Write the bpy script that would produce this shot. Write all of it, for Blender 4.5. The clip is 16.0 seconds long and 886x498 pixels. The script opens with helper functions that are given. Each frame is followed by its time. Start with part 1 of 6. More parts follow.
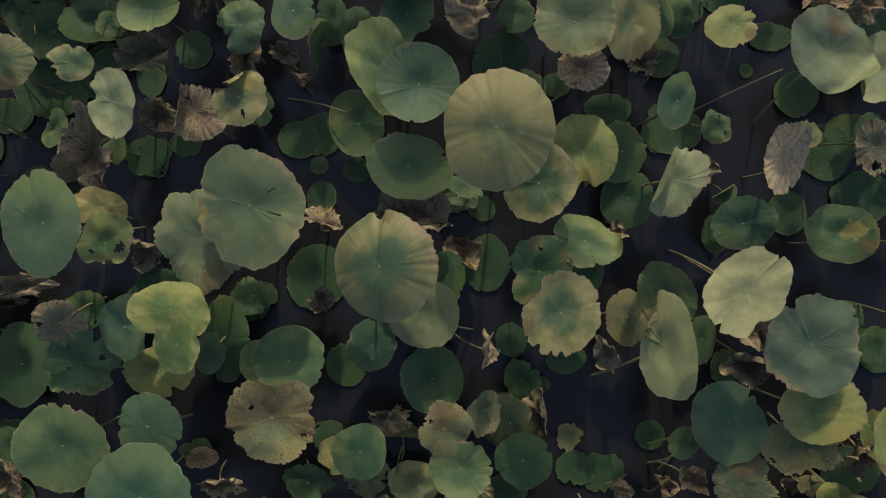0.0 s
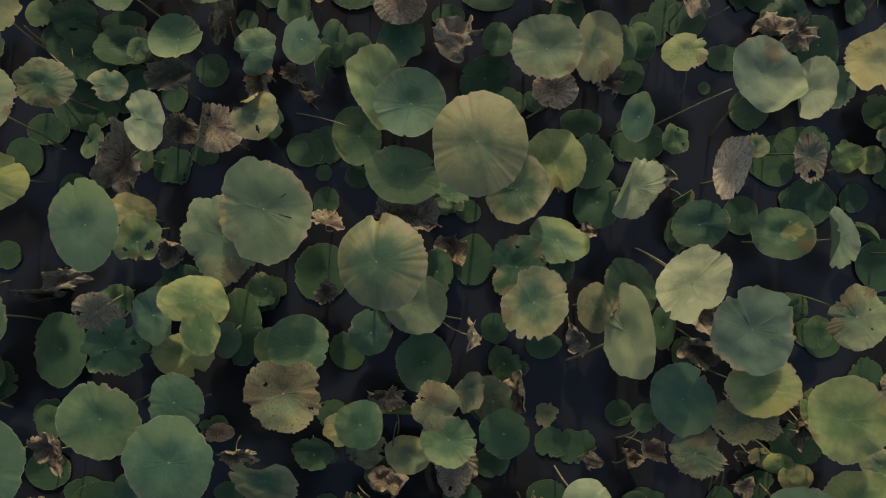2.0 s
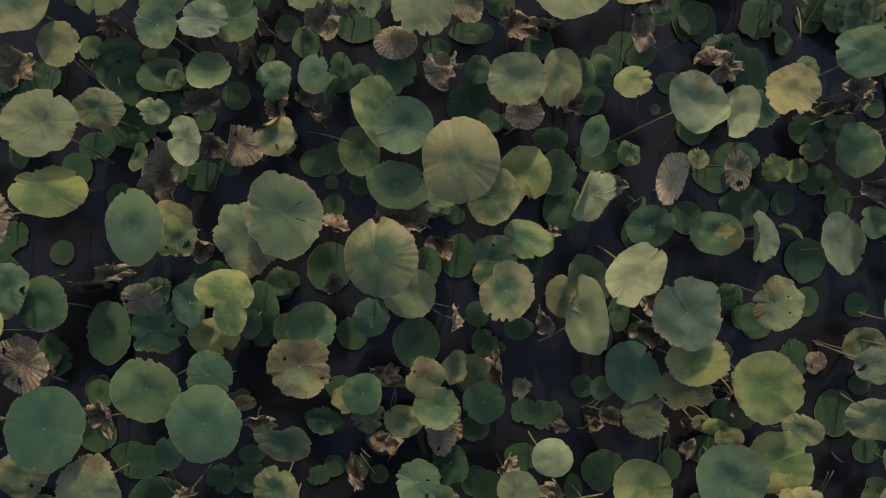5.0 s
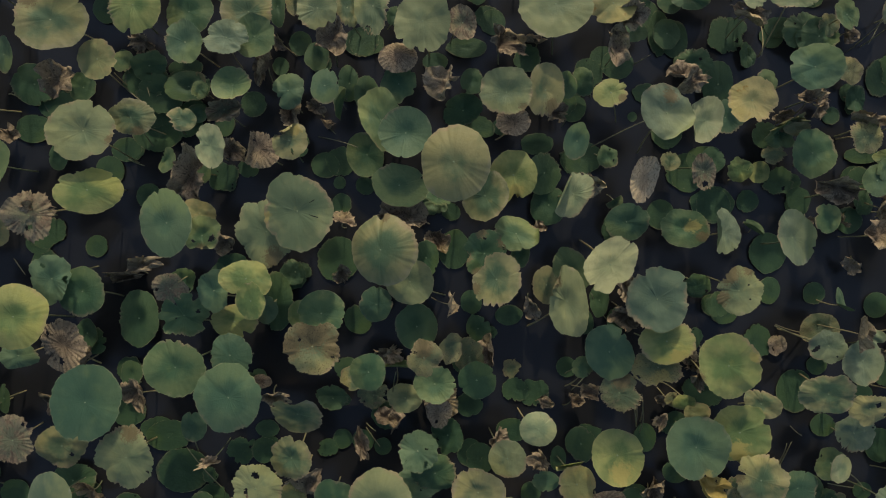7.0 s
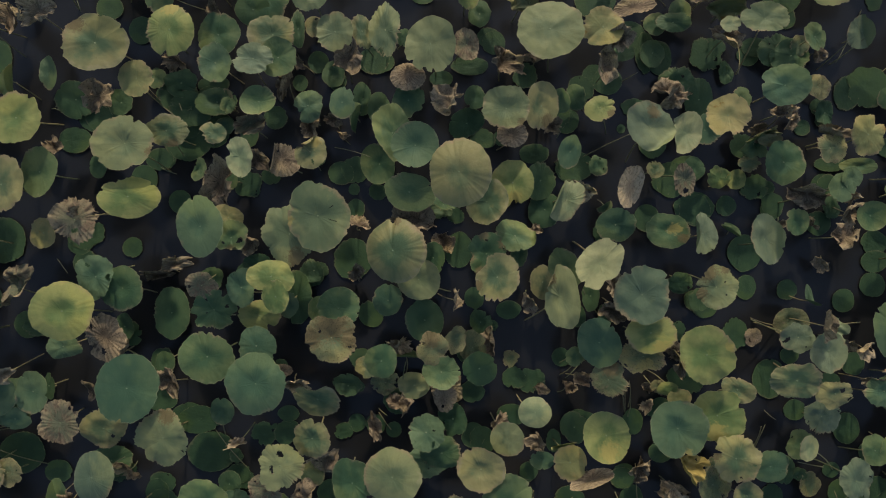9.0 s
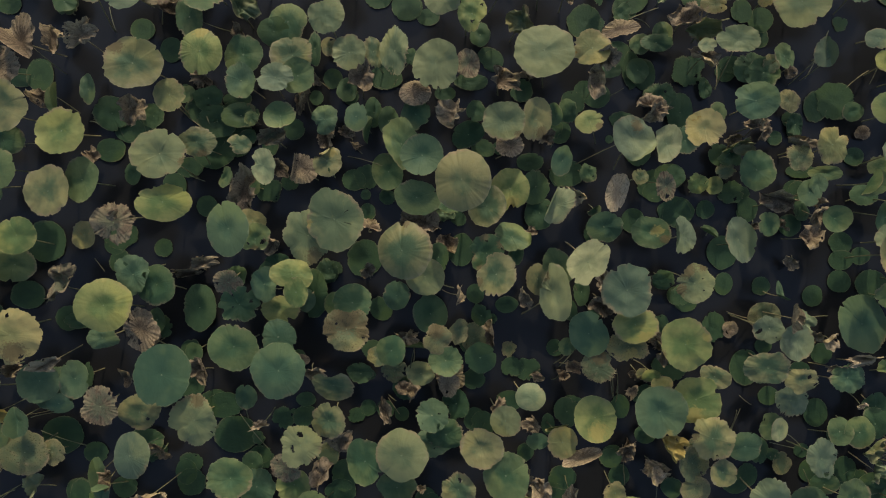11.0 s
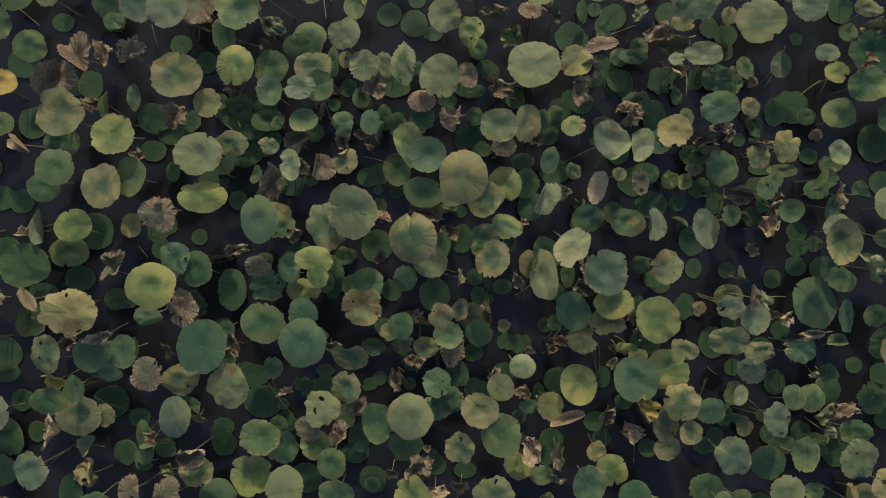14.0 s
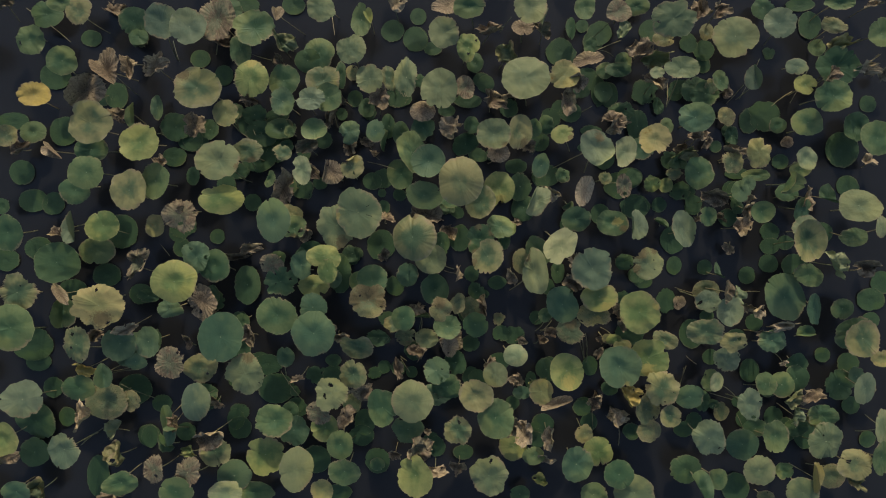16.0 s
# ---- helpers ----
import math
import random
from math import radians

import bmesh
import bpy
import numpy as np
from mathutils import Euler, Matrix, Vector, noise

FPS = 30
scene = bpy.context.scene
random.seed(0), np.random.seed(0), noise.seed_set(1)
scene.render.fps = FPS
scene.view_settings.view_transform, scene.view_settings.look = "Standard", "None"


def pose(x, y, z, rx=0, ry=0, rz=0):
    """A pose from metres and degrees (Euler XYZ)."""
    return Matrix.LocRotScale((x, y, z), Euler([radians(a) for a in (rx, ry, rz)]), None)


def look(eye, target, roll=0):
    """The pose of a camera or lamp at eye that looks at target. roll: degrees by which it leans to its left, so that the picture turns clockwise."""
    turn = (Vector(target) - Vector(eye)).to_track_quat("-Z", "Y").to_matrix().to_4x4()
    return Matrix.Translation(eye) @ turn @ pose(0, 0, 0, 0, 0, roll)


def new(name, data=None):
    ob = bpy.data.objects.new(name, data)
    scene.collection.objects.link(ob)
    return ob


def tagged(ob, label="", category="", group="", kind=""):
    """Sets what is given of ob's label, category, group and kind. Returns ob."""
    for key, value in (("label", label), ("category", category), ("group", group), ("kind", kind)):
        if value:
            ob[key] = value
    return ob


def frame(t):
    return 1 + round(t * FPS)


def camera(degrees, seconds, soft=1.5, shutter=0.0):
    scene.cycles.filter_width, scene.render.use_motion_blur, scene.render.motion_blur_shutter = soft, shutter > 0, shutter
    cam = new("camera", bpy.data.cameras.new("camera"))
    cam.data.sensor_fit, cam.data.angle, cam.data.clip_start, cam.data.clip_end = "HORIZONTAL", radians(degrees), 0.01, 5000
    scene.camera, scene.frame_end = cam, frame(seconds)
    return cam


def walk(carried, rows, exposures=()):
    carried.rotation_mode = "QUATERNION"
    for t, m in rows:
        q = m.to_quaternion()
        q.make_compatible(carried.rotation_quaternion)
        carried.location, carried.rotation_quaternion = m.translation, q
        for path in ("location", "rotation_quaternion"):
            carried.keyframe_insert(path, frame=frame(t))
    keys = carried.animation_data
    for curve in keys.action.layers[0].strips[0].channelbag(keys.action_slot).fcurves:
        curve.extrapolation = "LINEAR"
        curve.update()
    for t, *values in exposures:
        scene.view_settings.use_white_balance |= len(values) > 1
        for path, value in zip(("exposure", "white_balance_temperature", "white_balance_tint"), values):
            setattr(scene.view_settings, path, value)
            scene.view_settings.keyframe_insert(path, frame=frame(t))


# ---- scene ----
# A lotus pond late in the season, filmed from straight above by a slowly rising camera.
cam = camera(75.0, 16.0, soft=1.05)
SIDE, RISE, EYE, BEND = 3.0, 4.125, 3.53, 1.375   # sideways and upward metres of the path, first height, lens ratio
ROWS = [
    (0.0, 0.0, 0.0, 0.0, 0.0, 0.0, -0.0),
    (0.5, 0.0089, -0.0259, -0.0012, 0.04, 0.01, -0.01),
    (1.0, 0.0162, -0.0498, -0.0016, 0.09, 0.03, 0.03),
    (1.5, 0.0209, -0.0779, -0.0025, 0.16, 0.01, 0.02),
    (2.0, 0.0238, -0.105, -0.0044, 0.19, 0.04, 0.02),
    (2.5, 0.0298, -0.1307, -0.0042, 0.22, 0.04, 0.04),
    (3.0, 0.0339, -0.159, -0.0026, 0.23, 0.05, 0.06),
    (3.5, 0.0384, -0.1855, -0.0032, 0.27, 0.08, 0.1),
    (4.0, 0.0456, -0.2148, -0.0056, 0.32, 0.07, 0.13),
    (6.5, 0.0618, -0.3602, -0.0191, 0.41, -0.11, 0.12),
    (7.0, 0.0642, -0.392, -0.0253, 0.43, -0.1, 0.13),
    (7.5, 0.0613, -0.4214, -0.0286, 0.42, -0.12, 0.13),
    (8.0, 0.0605, -0.4521, -0.029, 0.44, -0.14, 0.16),
    (8.5, 0.0566, -0.4804, -0.0262, 0.46, -0.13, 0.16),
    (9.0, 0.0487, -0.5122, -0.0221, 0.48, -0.14, 0.17),
    (11.5, 0.0365, -0.6761, -0.0232, 0.61, -0.07, 0.22),
    (12.0, 0.0342, -0.7094, -0.0298, 0.65, -0.04, 0.22),
    (12.5, 0.0366, -0.7408, -0.0405, 0.68, 0.0, 0.21),
    (13.0, 0.0381, -0.7751, -0.0557, 0.7, 0.04, 0.22),
    (13.5, 0.0339, -0.8077, -0.0628, 0.71, 0.04, 0.23),
    (14.0, 0.0341, -0.8433, -0.0714, 0.76, 0.05, 0.24),
    (14.5, 0.0359, -0.8801, -0.076, 0.79, 0.03, 0.24),
    (15.0, 0.0374, -0.9132, -0.0762, 0.81, 0.03, 0.24),
    (15.5, 0.0397, -0.9484, -0.0793, 0.83, 0.07, 0.25),
    (16.0, 0.041, -0.9807, -0.08, 0.84, 0.12, 0.26),
]
walk(cam, [(t, pose(0, 0, EYE, -90, 0, 0) @ pose(SIDE * x, RISE * y, SIDE * z, 90 + pitch / BEND, roll, yaw / BEND))
           for t, x, y, z, yaw, pitch, roll in ROWS], exposures=[(0.0, 0.03), (16.0, 0.03)])

# ---- daylight: a low hazy sun and the sky ----
SUN_UP, SUN_TURN = 24.0, 4.0          # degrees above the water; degrees east of the picture's top
world = bpy.data.worlds.new("sky")
scene.world = world
world.use_nodes = True
sky = world.node_tree.nodes.new("ShaderNodeTexSky")
sky.sky_type, sky.sun_disc = "NISHITA", False
sky.sun_elevation, sky.sun_rotation = radians(SUN_UP), radians(SUN_TURN)
sky.air_density, sky.dust_density = 1.0, 2.5
backing = world.node_tree.nodes["Background"]
world.node_tree.links.new(sky.outputs["Color"], backing.inputs["Color"])
backing.inputs["Strength"].default_value = 0.15
lamp = bpy.data.lights.new("sun", "SUN")
lamp.energy, lamp.angle, lamp.color = 2.45, radians(1.5), (1.0, 0.88, 0.69)
sun = new("sun", lamp)
away = Vector((math.sin(radians(SUN_TURN)) * math.cos(radians(SUN_UP)), math.cos(radians(SUN_TURN)) * math.cos(radians(SUN_UP)), math.sin(radians(SUN_UP))))
sun.matrix_world = look(away * 40, (0, 0, 0))


# ---- materials ----
class Graph:
    """A short hand for node materials."""

    def __init__(self, name):
        self.mat = bpy.data.materials.new(name)
        self.mat.use_nodes = True
        self.tree = self.mat.node_tree
        self.tree.nodes.clear()

    def node(self, kind, **inputs):
        n = self.tree.nodes.new(kind)
        for key, value in inputs.items():
            self.put(n.inputs[key], value)
        return n

    def put(self, socket, value):
        if isinstance(value, bpy.types.NodeSocket):
            self.tree.links.new(value, socket)
        else:
            socket.default_value = value

    def math(self, operation, a, b=0.0, c=0.0, clamp=False):
        n = self.tree.nodes.new("ShaderNodeMath")
        n.operation, n.use_clamp = operation, clamp
        for socket, value in zip(n.inputs, (a, b, c)):
            self.put(socket, value)
        return n.outputs[0]

    def step(self, value, low, high, a=0.0, b=1.0):
        n = self.tree.nodes.new("ShaderNodeMapRange")
        n.interpolation_type = "SMOOTHSTEP"
        for socket, v in zip(n.inputs, (value, low, high, a, b)):
            self.put(socket, v)
        return n.outputs[0]

    def mix(self, factor, a, b):
        n = self.tree.nodes.new("ShaderNodeMix")
        n.data_type = "RGBA"
        self.put(n.inputs[0], factor)
        for socket, v in ((n.inputs[6], a), (n.inputs[7], b)):
            self.put(socket, v if isinstance(v, bpy.types.NodeSocket) else (*v, 1.0))
        return n.outputs[2]

    def noise(self, where, scale, detail=3.0, rough=0.55):
        n = self.node("ShaderNodeTexNoise", Vector=where, Scale=scale, Detail=detail, Roughness=rough)
        return n.outputs[0]


def leaf_material(name, deep, light, rim, rim_amount, dry, dry_amount, spots, glow=0.22, rough=0.5, vein=0.025, fan=0.0, scorched=0.8, heart=0.0):
    """Peltate leaf: veins run from the hub; deep to light over the blade with shade painted about the hub, a withering
    rim, dry patches and specks.
    """
    g = Graph(name)
    first, second, third = g.node("ShaderNodeUVMap"), g.node("ShaderNodeUVMap"), g.node("ShaderNodeUVMap")
    first.uv_map, second.uv_map, third.uv_map = "UVMap", "age", "stain"
    stain = g.node("ShaderNodeSeparateXYZ", Vector=third.outputs[0])
    uv = first.outputs[0]
    age = g.node("ShaderNodeSeparateXYZ", Vector=second.outputs[0])
    rnd = g.node("ShaderNodeObjectInfo").outputs["Random"]
    shift = g.math("MULTIPLY", rnd, 53.0)
    push = g.node("ShaderNodeCombineXYZ", X=shift, Y=g.math("MULTIPLY", rnd, 31.0), Z=0.0).outputs[0]
    at = g.node("ShaderNodeVectorMath", **{})
    at.operation = "ADD"
    g.put(at.inputs[0], uv), g.put(at.inputs[1], push)
    at = at.outputs[0]
    size = g.tree.nodes.new("ShaderNodeVectorMath")
    size.operation = "LENGTH"
    g.put(size.inputs[0], uv)
    r = size.outputs["Value"]
    split = g.node("ShaderNodeSeparateXYZ", Vector=uv)
    turn = g.math("ARCTAN2", split.outputs[1], split.outputs[0])
    broad, fine, grain = g.noise(at, 1.5, 2.0), g.noise(at, 6.0, 5.0, 0.65), g.noise(at, 34.0, 4.0, 0.7)
    # veins: about twenty rays, slightly wandering, that fade towards the rim
    ray = g.math("FRACT", g.math("ADD", g.math("MULTIPLY", turn, 20.0 / math.tau), g.math("MULTIPLY", g.math("SUBTRACT", fine, 0.5), 0.55)))
    off = g.math("MULTIPLY", g.math("ABSOLUTE", g.math("SUBTRACT", ray, 0.5)), r)
    ribs = g.math("MULTIPLY", g.step(off, 0.0, 0.055, 1.0, 0.0), g.step(r, 0.75, 0.1, 0.25, 1.0))
    # greener hub, darkened in colour like its shaded dip; heart deepens it
    outer = g.math("MULTIPLY", g.step(g.math("ADD", r, g.math("MULTIPLY", g.math("SUBTRACT", fine, 0.5), 0.3)), 0.15, 0.80), 0.30 + 0.15 * heart)
    tone = g.step(g.math("ADD", g.math("ADD", broad, outer), g.math("MULTIPLY", g.math("SUBTRACT", rnd, 0.5), 0.45 - 0.3 * heart)), 0.42, 0.96)
    col = g.mix(tone, deep, light)
    # mottling; its yellow and dark patches also paint in sunlit and shaded spots
    blot = g.noise(at, 3.1, 4.0, 0.6)
    col = g.mix(g.math("MULTIPLY", g.step(blot, 0.55, 0.75), 0.30), col, (light[0] * 1.18, light[1] * 1.08, light[2] * 0.8))
    col = g.mix(g.math("MULTIPLY", g.step(blot, 0.46, 0.25), 0.30), col, (deep[0] * 0.8, deep[1] * 0.88, deep[2] * 0.9))
    col = g.mix(g.math("MULTIPLY", g.step(grain, 0.45, 0.75), 0.10), col, tuple(0.6 * c for c in deep))
    plain = g.math("MULTIPLY", g.math("FRACT", g.math("MULTIPLY", rnd, 17.0)), vein * 3)
    col = g.mix(g.math("MULTIPLY", ribs, plain), col, tuple(min(1, 1.5 * c) for c in light))
    side = g.node("ShaderNodeVectorMath")
    side.operation = "DOT_PRODUCT"
    g.put(side.inputs[0], uv), g.put(side.inputs[1], g.node("ShaderNodeCombineXYZ", X=g.math("SINE", g.math("MULTIPLY", rnd, 77.0)), Y=g.math("COSINE", g.math("MULTIPLY", rnd, 77.0)), Z=0.0).outputs[0])
    ripe = g.step(g.math("ADD", side.outputs["Value"], g.math("MULTIPLY", g.math("SUBTRACT", broad, 0.5), 1.6)), 0.05, 0.75)
    col = g.mix(g.math("MULTIPLY", ripe, g.math("MULTIPLY", g.math("FRACT", g.math("MULTIPLY", rnd, 7.0)), 0.6)), col, (0.55 * rim[0] + 0.6 * light[0], 0.55 * rim[1] + 0.6 * light[1], 0.4 * rim[2] + 0.35 * light[2]))
    edge = g.step(g.math("ADD", r, g.math("ADD", g.math("MULTIPLY", g.math("SUBTRACT", fine, 0.5), 0.5), g.math("MULTIPLY", g.math("SUBTRACT", broad, 0.5), 0.7))), 1.06 - rim_amount, 1.22)
    col = g.mix(g.math("MULTIPLY", edge, 0.9), col, rim)
    # thin tan edge line, paled further to paint the highlight on a lit rim
    bright_rim = g.step(g.math("ADD", age.outputs[0], g.math("MULTIPLY", g.math("SUBTRACT", grain, 0.5), 0.03)), 0.966, 0.992)
    col = g.mix(g.math("MULTIPLY", bright_rim, g.step(g.noise(at, 3.6, 2.0), 0.45, 0.62, 0.05, 0.75)), col, (0.5 * light[0] + 0.20, 0.5 * light[1] + 0.17, 0.5 * light[2] + 0.09))
    burnt = g.math("MULTIPLY", g.step(g.math("ADD", age.outputs[0], g.math("MULTIPLY", g.math("SUBTRACT", fine, 0.5), 0.35)), 0.86, 0.97), age.outputs[1])
    scorch = g.math("MULTIPLY", burnt, scorched)
    col = g.mix(scorch, col, g.mix(grain, (0.42, 0.34, 0.20), (0.14, 0.085, 0.045)))
    patch = g.step(g.math("ADD", g.math("MULTIPLY", broad, 0.65), g.math("MULTIPLY", fine, 0.35)), 0.74 - dry_amount, 0.82 - dry_amount)
    streak = g.math("MULTIPLY", patch, g.step(off, 0.02, 0.2, 0.55, 1.0))
    col = g.mix(streak, col, g.mix(grain, dry, tuple(0.45 * c for c in dry)))
    yellow = g.step(g.math("ADD", stain.outputs[1], g.math("MULTIPLY", g.math("SUBTRACT", g.noise(at, 4.2, 5.0, 0.65), 0.5), 2.2)), 0.30, 0.70)
    col = g.mix(g.math("MULTIPLY", yellow, g.step(stain.outputs[1], 0.03, 0.3, 0.0, 0.6)), col, (0.40, 0.32, 0.095))
    brown = g.step(g.math("ADD", stain.outputs[0], g.math("MULTIPLY", g.math("SUBTRACT", g.noise(at, 11.0, 6.0, 0.8), 0.5), 2.6)), 0.38, 0.58)
    col = g.mix(g.math("MULTIPLY", brown, g.step(stain.outputs[0], 0.03, 0.2, 0.0, 0.85)), col, g.mix(grain, (0.215, 0.165, 0.075), (0.065, 0.048, 0.026)))
    if fan:
        # stripes along the veins paint the light and dark of pleats in colour
        way = g.math("SINE", g.math("ADD", g.math("MULTIPLY", turn, 17.0), g.math("MULTIPLY", fine, 15.0)))
        folds = g.math("MULTIPLY", g.step(way, -0.2, 0.9), g.step(r, 0.05, 0.5))
        col = g.mix(g.math("MULTIPLY", folds, fan), col, rim)
        mould = g.step(g.noise(at, 8.5, 5.0, 0.75), 0.53, 0.62)
        col = g.mix(g.math("MULTIPLY", mould, 0.75), col, tuple(0.5 * c for c in deep))
    speck = g.math("MULTIPLY", g.step(g.noise(at, 17.0, 4.0, 0.7), 0.66 - 0.12 * spots, 0.70 - 0.12 * spots), g.step(broad, 0.62 - 0.35 * spots, 0.75 - 0.3 * spots))
    col = g.mix(g.math("MULTIPLY", speck, min(1.0, spots * 1.4)), col, (0.035, 0.026, 0.016))
    height = g.math("ADD", g.math("MULTIPLY", ribs, g.math("MULTIPLY", plain, 2.0)), g.math("ADD", g.math("MULTIPLY", fine, 0.8), g.math("MULTIPLY", grain, 0.10)))
    bump = g.node("ShaderNodeBump", Strength=0.35, Distance=0.012, Height=height).outputs[0]
    body = g.node("ShaderNodeBsdfPrincipled", **{"Base Color": col, "Roughness": g.math("ADD", g.math("MULTIPLY", fine, 0.25), rough), "Normal": bump})
    body.inputs["Specular IOR Level"].default_value = 0.28
    thru = g.node("ShaderNodeBsdfTranslucent", Color=g.mix(0.5, col, (0.26, 0.30, 0.08)), Normal=bump)
    both = g.node("ShaderNodeMixShader", Fac=glow)
    g.put(both.inputs[1], body.outputs[0]), g.put(both.inputs[2], thru.outputs[0])
    g.put(g.node("ShaderNodeOutputMaterial").inputs[0], both.outputs[0])
    return g.mat


TAN, BROWN, STRAW = (0.34, 0.26, 0.17), (0.19, 0.13, 0.085), (0.40, 0.32, 0.14)
LEAF = {
    "green": leaf_material("leaf_green", (0.050, 0.106, 0.050), (0.128, 0.174, 0.072), (0.26, 0.26, 0.13), 0.10, TAN, 0.02, 0.28),
    "blue": leaf_material("leaf_glaucous", (0.054, 0.112, 0.064), (0.105, 0.160, 0.082), (0.20, 0.24, 0.13), 0.06, TAN, 0.0, 0.10),
    "lime": leaf_material("leaf_yellow_green", (0.100, 0.158, 0.054), (0.258, 0.276, 0.096), (0.38, 0.34, 0.12), 0.18, TAN, 0.02, 0.28),
    "pale": leaf_material("leaf_pale", (0.160, 0.212, 0.115), (0.285, 0.305, 0.160), (0.36, 0.34, 0.21), 0.12, TAN, 0.0, 0.05),
    "mellow": leaf_material("leaf_mellow", (0.068, 0.116, 0.060), (0.255, 0.240, 0.106), (0.31, 0.275, 0.165), 0.22, TAN, 0.03, 0.12, heart=0.2),
    "sage": leaf_material("leaf_sage", (0.108, 0.150, 0.078), (0.215, 0.238, 0.112), (0.30, 0.27, 0.16), 0.12, TAN, 0.0, 0.08),
    "grey": leaf_material("leaf_grey_green", (0.095, 0.142, 0.088), (0.165, 0.205, 0.120), (0.28, 0.28, 0.19), 0.06, TAN, 0.0, 0.06),
    "cream": leaf_material("leaf_cream", (0.225, 0.255, 0.125), (0.370, 0.370, 0.185), (0.42, 0.39, 0.22), 0.10, TAN, 0.0, 0.03),
    "gold": leaf_material("leaf_gold", (0.180, 0.196, 0.080), (0.335, 0.290, 0.122), STRAW, 0.22, (0.42, 0.26, 0.07), 0.14, 0.35),
    "amber": leaf_material("leaf_amber", (0.300, 0.235, 0.070), (0.460, 0.345, 0.095), (0.50, 0.36, 0.12), 0.2, (0.34, 0.20, 0.06), 0.06, 0.15),
    "spot": leaf_material("leaf_spotted", (0.090, 0.128, 0.066), (0.200, 0.195, 0.092), (0.36, 0.28, 0.14), 0.22, TAN, 0.14, 0.75),
    "rust": leaf_material("leaf_dry_rim", (0.100, 0.112, 0.066), (0.190, 0.162, 0.100), (0.27, 0.21, 0.125), 0.62, (0.15, 0.105, 0.07), 0.25, 0.45, 0.10, 0.6, 0.05, 0.25),
    "dry": leaf_material("leaf_dry", (0.092, 0.067, 0.044), (0.235, 0.182, 0.116), (0.40, 0.315, 0.20), 0.22, (0.075, 0.054, 0.038), 0.16, 0.7, 0.08, 0.7, 0.2, 0.32),
    "ash": leaf_material("leaf_ashen", (0.165, 0.128, 0.082), (0.325, 0.262, 0.168), (0.46, 0.37, 0.24), 0.2, (0.11, 0.088, 0.07), 0.10, 0.5, 0.08, 0.7, 0.2, 0.4),
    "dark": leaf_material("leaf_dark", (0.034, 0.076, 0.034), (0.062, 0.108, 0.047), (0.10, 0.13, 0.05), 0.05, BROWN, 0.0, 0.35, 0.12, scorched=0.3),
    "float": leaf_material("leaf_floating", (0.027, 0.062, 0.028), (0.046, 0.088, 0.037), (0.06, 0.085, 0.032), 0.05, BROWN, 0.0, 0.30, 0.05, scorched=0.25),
}


def stem_material():
    g = Graph("stalk")
    rnd = g.node("ShaderNodeObjectInfo").outputs["Random"]
    at = g.node("ShaderNodeTexCoord").outputs["Object"]
    n = g.noise(at, 40.0, 4.0, 0.7)
    col = g.mix(rnd, (0.08, 0.10, 0.045), (0.24, 0.20, 0.09))
    col = g.mix(g.step(n, 0.5, 0.75), col, (0.10, 0.07, 0.04))
    bump = g.node("ShaderNodeBump", Strength=0.6, Distance=0.003, Height=n).outputs[0]
    body = g.node("ShaderNodeBsdfPrincipled", **{"Base Color": col, "Roughness": 0.6, "Normal": bump})
    g.put(g.node("ShaderNodeOutputMaterial").inputs[0], body.outputs[0])
    return g.mat


def water_material():
    """Dark still pond water with silt below the surface and a film of dust."""
    g = Graph("pond_water")
    at = g.node("ShaderNodeTexCoord").outputs["Object"]
    broad, fine = g.noise(at, 1.1, 4.0), g.noise(at, 9.0, 6.0, 0.7)
    col = g.mix(g.step(broad, 0.35, 0.7), (0.0172, 0.0174, 0.0178), (0.0192, 0.0196, 0.0204))
    col = g.mix(g.math("MULTIPLY", g.step(fine, 0.56, 0.78), 0.45), col, (0.0195, 0.0195, 0.0180))
    bump = g.node("ShaderNodeBump", Strength=0.05, Distance=0.02, Height=g.noise(at, 5.0, 2.0)).outputs[0]
    body = g.node("ShaderNodeBsdfPrincipled", **{"Base Color": col, "Roughness": g.step(fine, 0.4, 0.8, 0.20, 0.27), "IOR": 1.36, "Normal": bump})
    body.inputs["Specular IOR Level"].default_value = 0.6
    g.put(g.node("ShaderNodeOutputMaterial").inputs[0], body.outputs[0])
    return g.mat


STALK, WATER = stem_material(), water_material()

# ---- the pond: one sheet of water to the horizon ----
sheet = bmesh.new()
bmesh.ops.create_grid(sheet, x_segments=40, y_segments=40, size=1500)
data = bpy.data.meshes.new("water")
sheet.to_mesh(data)
sheet.free()
data.materials.append(WATER)
water = tagged(new("water", data), "dark still pond water under the lotus leaves", "water", kind="structure")


# ---- the lotus leaves ----
def wander(rng, n, keep):
    """A closed ragged line of n values about zero."""
    raw = np.array([rng.uniform(-1, 1) for _ in range(n)])
    for _ in range(keep):
        raw = (raw + np.roll(raw, 1) + np.roll(raw, -1)) / 3
    return raw / (np.abs(raw).max() + 1e-9)


